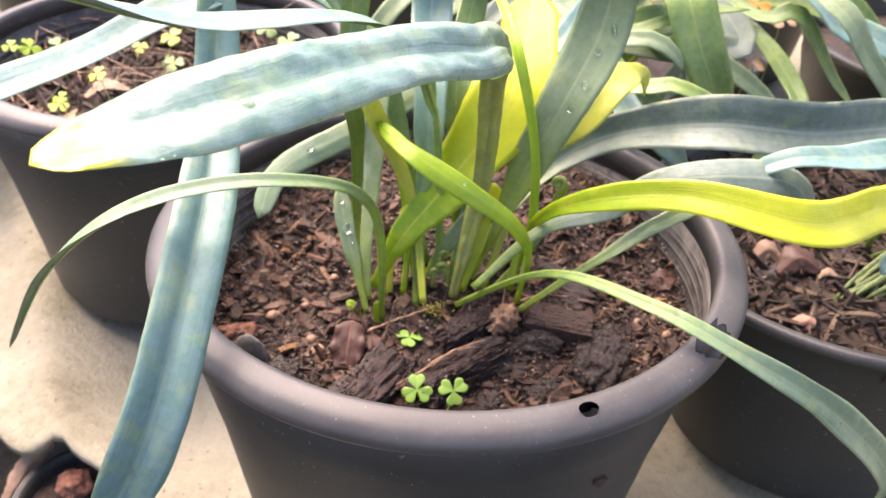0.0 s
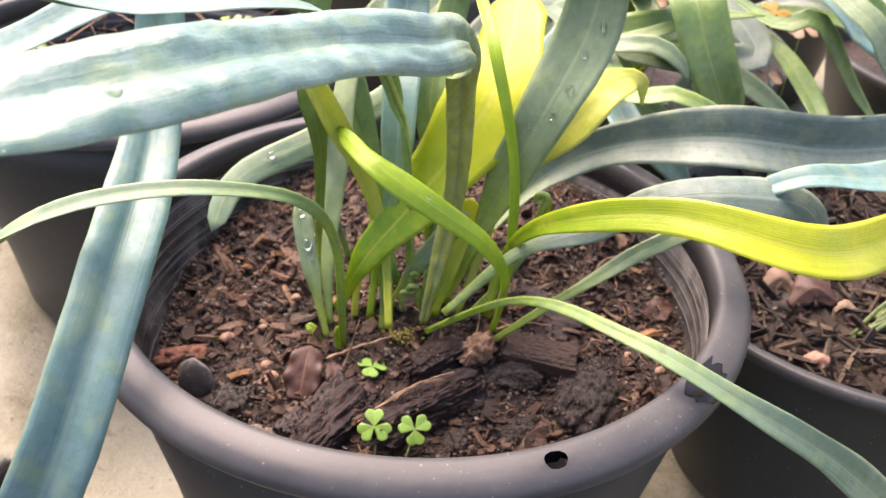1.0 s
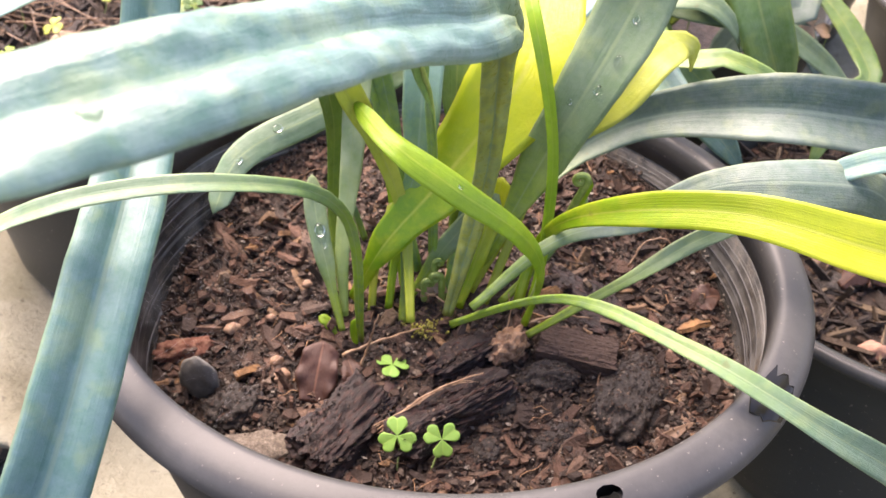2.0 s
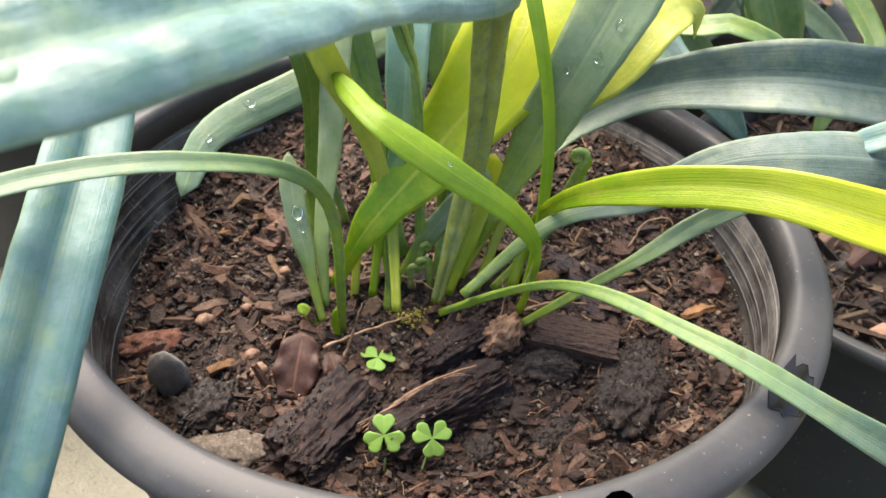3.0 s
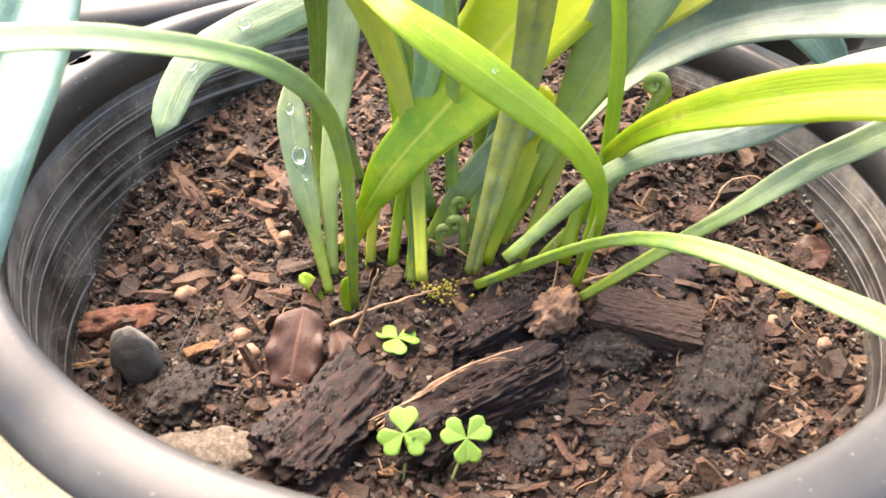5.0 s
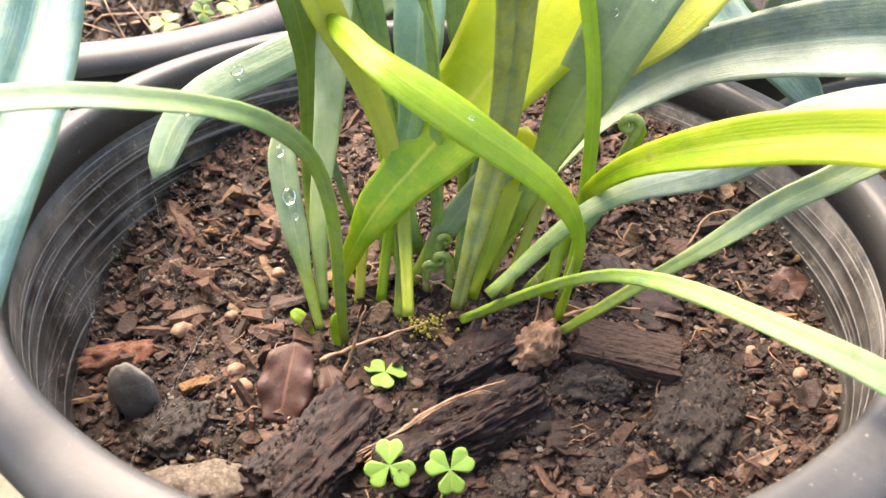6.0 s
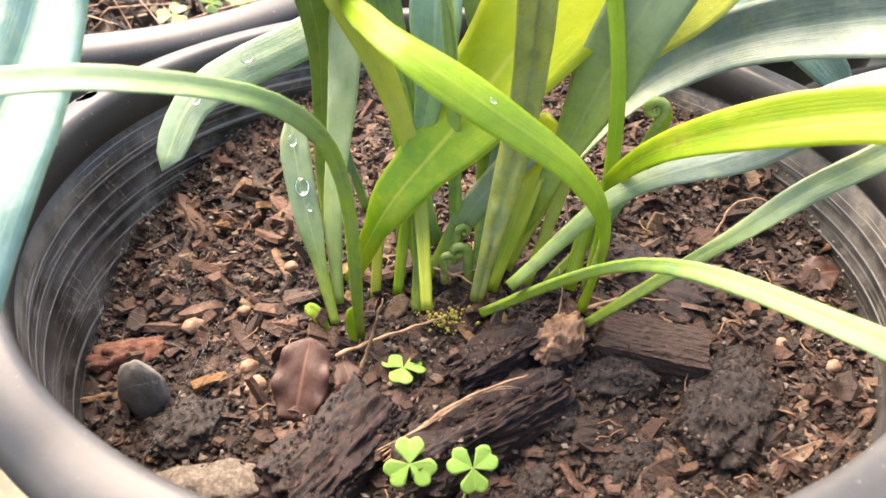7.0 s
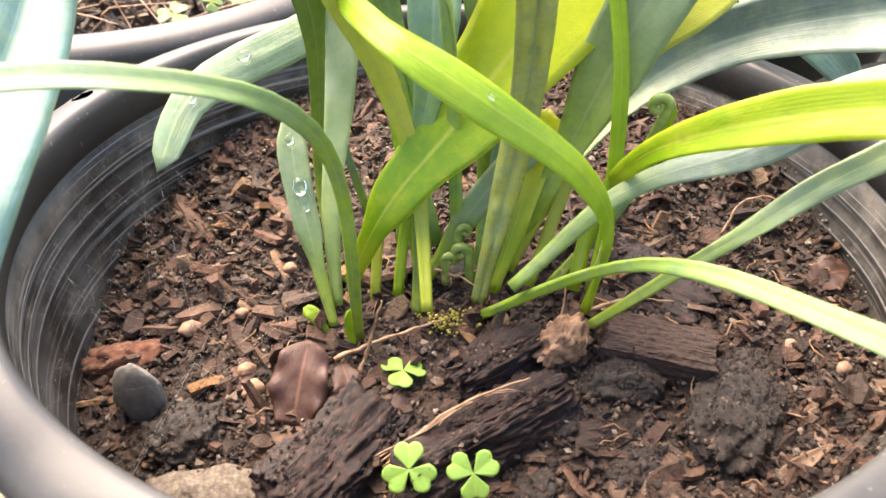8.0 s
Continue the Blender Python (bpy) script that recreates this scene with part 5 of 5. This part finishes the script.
rng = random.Random(7)
kinds = [chip_data(k, rng.uniform(0.003, 0.0085), rng.uniform(0.0014, 0.0040), rng.uniform(0.0004, 0.0011)) for k in range(18)]


def spot(rmax=0.15):
    a = rng.uniform(0, 2 * math.pi)
    r = min(rmax, soil_edge(a) - 0.006) * math.sqrt(rng.random())
    return r * math.cos(a), r * math.sin(a)


def bare(x, y):
    """How far the mulch is missing: dark peat lies open in front of the fern's foot."""
    return 0.85 * math.exp(-(((x - 0.03) / 0.055) ** 2 + ((y + 0.047) / 0.032) ** 2)) + 0.6 * math.exp(-((x + 0.089) ** 2 + (y + 0.042) ** 2) / 0.0006)


placed = 0
while placed < 290:
    x, y = spot()
    if bare(x, y) > rng.random():
        continue
    if y > 0.07:
        continue
    ob = new("wood_chip", kinds[rng.randrange(len(kinds))])
    ob.parent = soil
    s = 0.65 + 1.15 * rng.random() ** 1.6
    ob.matrix_basis = pose(x, y, soil_z(x, y) + 0.0010 + 0.0014 * rng.random(), rng.gauss(0, 22), rng.gauss(0, 20), rng.uniform(0, 360)) @ Matrix.Diagonal((s, s, s, 1))
    placed += 1


def mulch(name, parent, count, centre, radius, zfun, size, material, label, seed, slim=True, narrow=1.0):
    rnd = random.Random(seed)
    verts, faces = [], []
    for _ in range(count):
        a = rnd.uniform(0, 2 * math.pi)
        r = (radius(a) if callable(radius) else radius) * math.sqrt(rnd.random())
        x, y = r * math.cos(a), r * math.sin(a)
        if slim and centre == (0, 0) and bare(x, y) > rnd.random():
            continue
        ln = size * (0.25 + 1.5 * rnd.random() ** 2.5)
        wd = ln * (rnd.uniform(0.15, 0.5) * narrow if slim else rnd.uniform(0.6, 1))
        th = ln * (rnd.uniform(0.05, 0.16) if slim else rnd.uniform(0.4, 0.7))
        m = pose(centre[0] + x, centre[1] + y, zfun(x, y) + (rnd.uniform(-0.0006, 0.0012) if slim else rnd.uniform(0.0004, 0.0024)), rnd.gauss(0, 26), rnd.gauss(0, 26), rnd.uniform(0, 360))
        b = len(verts)
        if slim:
            v, f = splinter(rnd, ln, wd, th)
        else:
            v = [(sx * ln * rnd.uniform(0.5, 1), sy * wd * rnd.uniform(0.5, 1), sz * th * rnd.uniform(0.5, 1)) for sx, sy, sz in
                 ((1, 0, 0), (0, 1, 0), (-1, 0, 0), (0, -1, 0), (0.2, 0.1, 1), (0, 0, -1))]
            f = [(0, 1, 4), (1, 2, 4), (2, 3, 4), (3, 0, 4), (1, 0, 5), (2, 1, 5), (3, 2, 5), (0, 3, 5)]
        verts += [tuple(m @ Vector(q)) for q in v]
        faces += [tuple(b + i for i in (reversed(q) if slim else q)) for q in f]
    me = bpy.data.meshes.new(name)
    me.from_pydata(verts, [], faces)
    me.materials.append(material)
    ob = new(name, me)
    ob.parent = parent
    return tagged(ob, label, kind="stuff")


mulch("bark_mulch", soil, 4200, (0, 0), lambda a: soil_edge(a) - 0.0025, soil_z, 0.0056, M_MULCH, "reddish brown bark mulch", 3)
mulch("peat_litter", soil, 20000, (0, 0), lambda a: soil_edge(a) - 0.0015, soil_z, 0.0019, M_CRUMB, "dark crumbs of peat", 8, False)
mulch("grit", soil, 3600, (0, 0), lambda a: soil_edge(a) - 0.0025, soil_z, 0.0015, M_GRIT, "fine tan grit", 4, False)
mulch("bark_mulch", soil_right, 600, RIGHT, 0.136, lambda x, y: 0.171 + 0.006 * noise.noise(Vector((x * 22, y * 22, 15))), 0.0036, M_MULCH, "dry bark chips", 5)
mulch("bark_mulch", soil_left, 500, LEFT, 0.136, lambda x, y: 0.188 + 0.004 * noise.noise(Vector((x * 25, y * 25, 11))), 0.005, M_MULCH, "dry plant litter", 6)

for owner, c, z, count, s in ((soil_right, RIGHT, 0.172, 1500, 41), (soil_left, LEFT, 0.189, 1200, 42)):
    mulch("straw_litter", owner, count, c, 0.134, lambda x, y, z=z: z + 0.005 * noise.noise(Vector((x * 22, y * 22, 15))), 0.0125, M_STRAW, "tangled dry straw and leaf litter", s, narrow=0.2)

# crust of grit and roots along the wall at the soil line
crust = random.Random(17)
verts, faces = [], []
for _ in range(900):
    a = crust.uniform(0, 2 * math.pi)
    up = 0.007 * crust.random() ** 3 * (1.0 if math.cos(a) > -0.2 else 0.5)
    e = soil_edge(a)
    r = e - 0.0010 + 0.0022 * (up / 0.012) + 0.0006 * crust.random()
    c = Vector((r * math.cos(a), r * math.sin(a), soil_z(e * math.cos(a), e * math.sin(a)) + up))
    g = 0.0004 + 0.0009 * crust.random() ** 2
    b = len(verts)
    verts += [tuple(c + Vector(o) * g * crust.uniform(0.6, 1.4)) for o in ((1, 0, 0), (0, 1, 0), (-1, 0, 0), (0, -1, 0), (0.2, 0.1, 1), (0, 0, -1))]
    faces += [tuple(b + i for i in f) for f in ((0, 1, 4), (1, 2, 4), (2, 3, 4), (3, 0, 4), (1, 0, 5), (2, 1, 5), (3, 2, 5), (0, 3, 5))]
me = bpy.data.meshes.new("crust")
me.from_pydata(verts, [], faces)
me.materials.append(M_GRIT)
ob = new("crust", me)
ob.parent = soil
tagged(ob, "greyish crust of grit along the pot wall", kind="stuff")

# fine hair roots over the mulch
bm = bmesh.new()
for k in range(90):
    x, y = spot(0.128)
    a = rng.uniform(0, 6.28)
    ln = rng.uniform(0.006, 0.016)
    pts = []
    for j in range(6):
        px, py = x + math.cos(a) * ln * j / 5, y + math.sin(a) * ln * j / 5
        a += rng.gauss(0, 0.25)
        pts.append(Vector((px, py, soil_z(px, py) + 0.002 + 0.002 * math.sin(math.pi * j / 5))))
    ref = None
    prev = None
    for p in pts:
        ring = [bm.verts.new(p + Vector((0.00022 * math.cos(q), 0.00022 * math.sin(q), 0.0002 * math.sin(q + 1)))) for q in (0, 2.1, 4.2)]
        if prev:
            for i in range(3):
                bm.faces.new((prev[i], prev[(i + 1) % 3], ring[(i + 1) % 3], ring[i]))
        prev = ring
ob = solo("root_fibres", bm, M_ROOT, "thin tan root fibres over the mulch", "roots", kind="stuff")

# ---- pot on the right: stones, dry leaves, stalks ----
for loc, size, mat, lab in (((0.227, 0.000, 0.173), (0.008, 0.006, 0.006), M_TERRA, "rough reddish stone on dark soil"),
                            ((0.231, 0.057, 0.171), (0.012, 0.010, 0.006), M_CLOD, "dark clod of soil")):
    solo("stone", lump_bm(loc, size, 0.22, 1.2, 4, loc[0] * 50), mat, lab, "stone")
flat_leaf("dry_leaf", [(0.228, 0.050, 0.176), (0.243, 0.054, 0.187), (0.258, 0.051, 0.177)], [(0, 0.006), (0.5, 0.022), (1, 0.008)], M_DRY, "brown curled dry leaf on the soil", (0, -0.5, 0.8), fold=-0.4, seed=80)
flat_leaf("dry_leaf", [(0.217, 0.065, 0.174), (0.227, 0.068, 0.185), (0.237, 0.063, 0.175)], [(0, 0.005), (0.5, 0.015), (1, 0.006)], M_TANLEAF, "curled tan dry leaf on the soil", (0, -0.5, 0.8), fold=-0.5, seed=81)
flat_leaf("dry_leaf", [(0.254, 0.045, 0.175), (0.261, 0.047, 0.180), (0.270, 0.045, 0.175)], [(0, 0.002), (0.5, 0.005), (1, 0.002)], M_DRYPALE, "pale scrap of dry leaf", (0, -0.5, 0.8), fold=-0.2, seed=82)
right_fern = thing("fern", (0.268, 0.025, 0.170), "young fern with bundled green stalks", "fern")
for k in range(20):
    a = rng.uniform(-2.6, -0.2)
    x0, y0 = 0.268 + rng.uniform(-0.010, 0.012), 0.025 + rng.uniform(-0.006, 0.010)
    d = Vector((0.55 + 0.4 * rng.random(), 0.5 * rng.random(), 0.5)).normalized()
    p0 = Vector((x0, y0, 0.166))
    leaf(right_fern, [p0, p0 + d * 0.03, p0 + d * 0.07 + Vector((0.012, 0, -0.002)), p0 + d * 0.10 + Vector((0.04, 0, -0.012))], [(0, 0.0022), (0.5, 0.0034), (1, 0.006)],
         M_DIM, up0=(-0.2, -0.6, 0.7), fold=0.3, n=20, m=6, rib=False, seed=90 + k)
leaf(right_fern, [(0.309, 0.077, 0.170), (0.302, -0.002, 0.244), (0.284, -0.028, 0.260), (0.254, -0.033, 0.253), (0.239, -0.034, 0.236)], [(0, 0.004), (0.35, 0.012), (0.7, 0.022), (1, 0.012)], M_BLUE, up0=(0, -0.4, 0.9), fold=0.15, seed=104)
leaf(right_fern, [(0.309, 0.087, 0.170), (0.278, 0.025, 0.258), (0.246, -0.008, 0.296), (0.207, -0.021, 0.302), (0.176, -0.024, 0.304), (0.151, -0.022, 0.293)], [(0, 0.004), (0.35, 0.010), (0.7, 0.020), (1, 0.010)], M_BLUE, up0=(0, -0.4, 0.9), fold=0.15, seed=105)

# ---- strap ferns in the rear pot and beyond ----
rear_fern = thing("fern", (0.165, 0.40, 0.195), "fern with long arching grey-green leaves", "fern")
R0 = (0.180, 0.332, 0.188)
for k, (ctrl, w, mat, up) in enumerate((
        ([R0, (0.159, 0.245, 0.304), (0.163, 0.156, 0.333), (0.173, 0.131, 0.305), (0.189, 0.124, 0.271), (0.201, 0.123, 0.247)], 0.034, M_GREEN, (0, -0.85, 0.5)),
        ([R0, (0.090, 0.229, 0.294), (0.109, 0.144, 0.303), (0.140, 0.127, 0.308), (0.158, 0.124, 0.297), (0.166, 0.124, 0.282)], 0.014, M_GREY, (0, -0.6, 0.8)),
        ([R0, (0.123, 0.252, 0.264), (0.119, 0.153, 0.277), (0.122, 0.090, 0.273), (0.140, 0.070, 0.263), (0.161, 0.065, 0.240)], 0.020, M_BLUE, (-0.2, -0.7, 0.7)),
        ([R0, (0.119, 0.228, 0.295), (0.118, 0.099, 0.291), (0.139, 0.078, 0.299), (0.164, 0.071, 0.291), (0.188, 0.065, 0.274)], 0.013, M_GREEN, (0, -0.6, 0.8)),
        ([R0, (0.209, 0.272, 0.294), (0.234, 0.182, 0.305), (0.252, 0.171, 0.313), (0.268, 0.170, 0.299), (0.292, 0.168, 0.266), (0.317, 0.166, 0.240)], 0.014, M_GREEN, (0, -0.6, 0.8)),
        ([R0, (0.227, 0.252, 0.324), (0.267, 0.180, 0.323), (0.286, 0.169, 0.305), (0.325, 0.157, 0.291), (0.367, 0.144, 0.263)], 0.026, M_BLUE, (0.1, -0.6, 0.8)),
        ([R0, (0.224, 0.213, 0.336), (0.262, 0.131, 0.330), (0.283, 0.119, 0.303), (0.307, 0.113, 0.276), (0.326, 0.106, 0.244)], 0.016, M_GREY, (-0.3, -0.6, 0.7)),
        ([R0, (0.043, 0.241, 0.269), (0.068, 0.181, 0.277), (0.137, 0.177, 0.293), (0.186, 0.175, 0.310), (0.222, 0.173, 0.313)], 0.013, M_GREEN, (0, -0.4, 0.9)),
        ([R0, (0.141, 0.277, 0.322), (0.099, 0.230, 0.353), (0.048, 0.183, 0.345), (-0.002, 0.145, 0.307)], 0.020, M_GREY, (0, -0.6, 0.8)),
        ([R0, (0.114, 0.308, 0.301), (0.044, 0.282, 0.321), (-0.016, 0.245, 0.292), (-0.055, 0.227, 0.244)], 0.018, M_GREY, (0, -0.6, 0.8)),
        ([R0, (0.221, 0.311, 0.302), (0.277, 0.279, 0.324), (0.344, 0.255, 0.286), (0.402, 0.240, 0.219)], 0.022, M_GREEN, (0, -0.6, 0.8)),
        ([R0, (0.151, 0.275, 0.283), (0.128, 0.218, 0.310), (0.096, 0.160, 0.307), (0.054, 0.112, 0.285)], 0.016, M_BLUE, (0, -0.6, 0.8)))):
    leaf(rear_fern, ctrl, [(0, 0.004), (0.35, w * 0.5), (0.7, w), (0.9, w * 0.85), (1, w * 0.4)], mat, up0=up, fold=0.18, n=34, m=8, seed=110 + k, tip=0.08)


bg_rng = random.Random(31)
for k in range(16):
    x, y = bg_rng.uniform(0.06, 0.42), bg_rng.uniform(0.17, 0.34)
    z, w = bg_rng.uniform(0.23, 0.31), bg_rng.uniform(0.012, 0.026)
    a = bg_rng.uniform(-2.9, -0.2)
    d = Vector((math.cos(a), math.sin(a) * 0.5, 0)) * bg_rng.uniform(0.04, 0.09)
    foot = Vector((0.165 + 0.04 * math.cos(k), 0.39 + 0.03 * math.sin(k), 0.193))
    top = Vector((x, y, z))
    leaf(rear_fern, [foot, foot.lerp(top, 0.6) + Vector((0, 0, 0.05)), top, top + d + Vector((0, 0, -0.012)), top + d * 1.8 + Vector((0, 0, -0.05))],
         [(0, 0.004), (0.35, w * 0.5), (0.7, w), (0.9, w * 0.85), (1, w * 0.4)], (M_GREY, M_GREEN, M_GREYBLUE, M_GREEN)[k % 4], up0=(0, -0.6, 0.8), fold=0.2, n=28, m=8, seed=140 + k, tip=0.08)


def wild_fern(centre, base, count, reach, seed, label):
    t = thing("fern", (*centre, base), label, "fern")
    rnd = random.Random(seed)
    for k in range(count):
        a = 2 * math.pi * (k + rnd.random() * 0.7) / count
        d = Vector((math.cos(a), math.sin(a), 0))
        rch, hgt = reach * rnd.uniform(0.6, 1.1), rnd.uniform(0.08, 0.2)
        p = Vector((*centre, base)) + d * 0.015
        w = rnd.uniform(0.014, 0.028)
        leaf(t, [p, p + d * rch * 0.25 + Vector((0, 0, hgt * 0.7)), p + d * rch * 0.6 + Vector((0, 0, hgt)), p + d * rch + Vector((0, 0, hgt * rnd.uniform(0.2, 0.75)))],
             [(0, 0.004), (0.35, w * 0.5), (0.7, w), (1, w * 0.5)], (M_GREEN, M_GREY, M_BLUE, M_GREEN)[k % 4], up0=(d.x * 0.2, d.y * 0.2, 1), fold=0.2, n=22, m=6, seed=seed + k, rib=False)
    return t


for c, s in (((0.52, 0.36), 21), ((-0.56, 0.52), 22), ((-0.02, 0.78), 23), ((0.46, 0.80), 24), ((-0.46, 0.95), 25), ((0.85, 0.62), 27)):
    plain_pot(c, 0.145, 0.105, GROUND, 0.22, "dusty black pot in the back row")
    soil_disc("potting_soil", c, 0.135, lambda x, y: 0.195, "dark soil in a back-row pot", nr=12, na=48)
    wild_fern(c, 0.195, 15, 0.22, s * 10, "strap-leaved fern in the back row")

# ---- weeds in the left pot ----
for k in range(26):
    a, r = rng.uniform(0, 6.28), 0.125 * math.sqrt(rng.random())
    x, y = LEFT[0] + r * math.cos(a), LEFT[1] + r * math.sin(a)
    h = rng.uniform(0.012, 0.035)
    clover((x, y, 0.188), (x + rng.gauss(0, 0.008), y + rng.gauss(0, 0.008) - 0.004, 0.188 + h), rng.uniform(0.006, 0.011), rng.uniform(0, 120), (rng.gauss(0, 0.3), -0.4, 0.8),
           "small green oxalis weed", mat=rng.choice((M_GREEN, M_OLIVE, M_GREEN, M_FRESH)), group="oxalis weeds")
for k in range(46):
    a, r = rng.uniform(0, 6.28), 0.12 * math.sqrt(rng.random())
    x, y = LEFT[0] + r * math.cos(a), LEFT[1] + r * math.sin(a)
    stick("dry_stalk", [(x, y, 0.187), (x + rng.gauss(0, 0.02), y + rng.gauss(0, 0.015), 0.202), (x + rng.gauss(0, 0.04), y + rng.gauss(0, 0.02), 0.202 + 0.03 * rng.random())], 0.0008, M_TWIG, "dry straw-coloured weed stalk", "dry stalk", 8, "dry stalks")
for c in ([(-0.305, 0.254, 0.196), (-0.288, 0.249, 0.182), (-0.268, 0.251, 0.196)], [(-0.240, 0.219, 0.192), (-0.225, 0.224, 0.197), (-0.210, 0.234, 0.192)], [(-0.270, 0.279, 0.193), (-0.255, 0.289, 0.200), (-0.235, 0.289, 0.195)]):
    flat_leaf("dry_leaf", c, [(0, 0.004), (0.5, 0.011), (1, 0.004)], M_DRYPALE, "pale dry leaf among weeds", (0, -0.4, 0.9), seed=c[0][0] * 100)
# yellowing oxalis between the pots
for x, y, z, m in ((0.269, 0.269, 0.283, M_ORANGE), (0.261, 0.239, 0.247, M_DRYPALE), (0.151, 0.275, 0.285, M_ORANGE), (0.297, 0.277, 0.270, M_DRYPALE), (0.184, 0.264, 0.294, M_DRYPALE)):
    clover((x + 0.01, y + 0.03, 0.195), (x, y, z), 0.013, 40, (0, -0.4, 0.9), "yellowing oxalis on a thin stalk", mat=m, group="yellowing oxalis")
# low pot with a dry leaf below the edge of the sheet
plain_pot((-0.245, 0.042), 0.055, 0.042, -0.15, -0.012, "dark pot below the cement sheet")
soil_disc("potting_soil", (-0.245, 0.042), 0.050, lambda x, y: -0.024, "dark soil in a low pot", nr=10, na=40)
flat_leaf("dry_leaf", [(-0.315, 0.055, -0.035), (-0.300, 0.078, -0.018), (-0.284, 0.094, -0.006)], [(0, 0.008), (0.5, 0.018), (1, 0.010)], M_TANLEAF, "large pale dry leaf below the sheet", (0.3, -0.7, 0.5), fold=-0.4, seed=131)
solo("stone", lump_bm((-0.262, 0.060, -0.020), (0.013, 0.012, 0.012), 0.3, 1.7, 4, 8), M_REDCLOD, "reddish stone in a low pot", "stone")
for k in range(16):
    x, y = -0.40 + 0.010 * k, 0.05 + 0.001 * k + 0.02 * math.sin(k * 2.1)
    stick("dry_stalk", [(x, y, -0.15), (x + 0.01, y + 0.005, -0.10), (x + 0.03 * math.sin(k), y + 0.02, -0.06)], 0.0009, M_TWIG, "dry straw-coloured weed stalk", "dry stalk", 8, "dry stalks")

# ---- spider threads across the left of the pot ----
web = random.Random(12)
bm = bmesh.new()
for k in range(26):
    a = radians(web.uniform(150, 235))
    p = Vector((0.142 * math.cos(a), 0.142 * math.sin(a), web.uniform(0.212, 0.236)))
    q = Vector((-0.092 + web.gauss(0, 0.020), -0.008 + web.gauss(0, 0.022), 0.190 + 0.012 * web.random()))
    side = (q - p).cross(Vector((0, 0, 1))).normalized() * 0.000010
    up = Vector((0, 0, 0.000010))
    ends = [[bm.verts.new(c + o) for o in (side, up, -side)] for c in (p, p.lerp(q, 0.5) - Vector((0, 0, 0.0015)), q)]
    for g, h in zip(ends, ends[1:]):
        for i in range(3):
            bm.faces.new((g[i], g[(i + 1) % 3], h[(i + 1) % 3], h[i]))
solo("spider_web", bm, M_WEB, "faint spider threads between pot wall and soil", "spider web", kind="stuff")
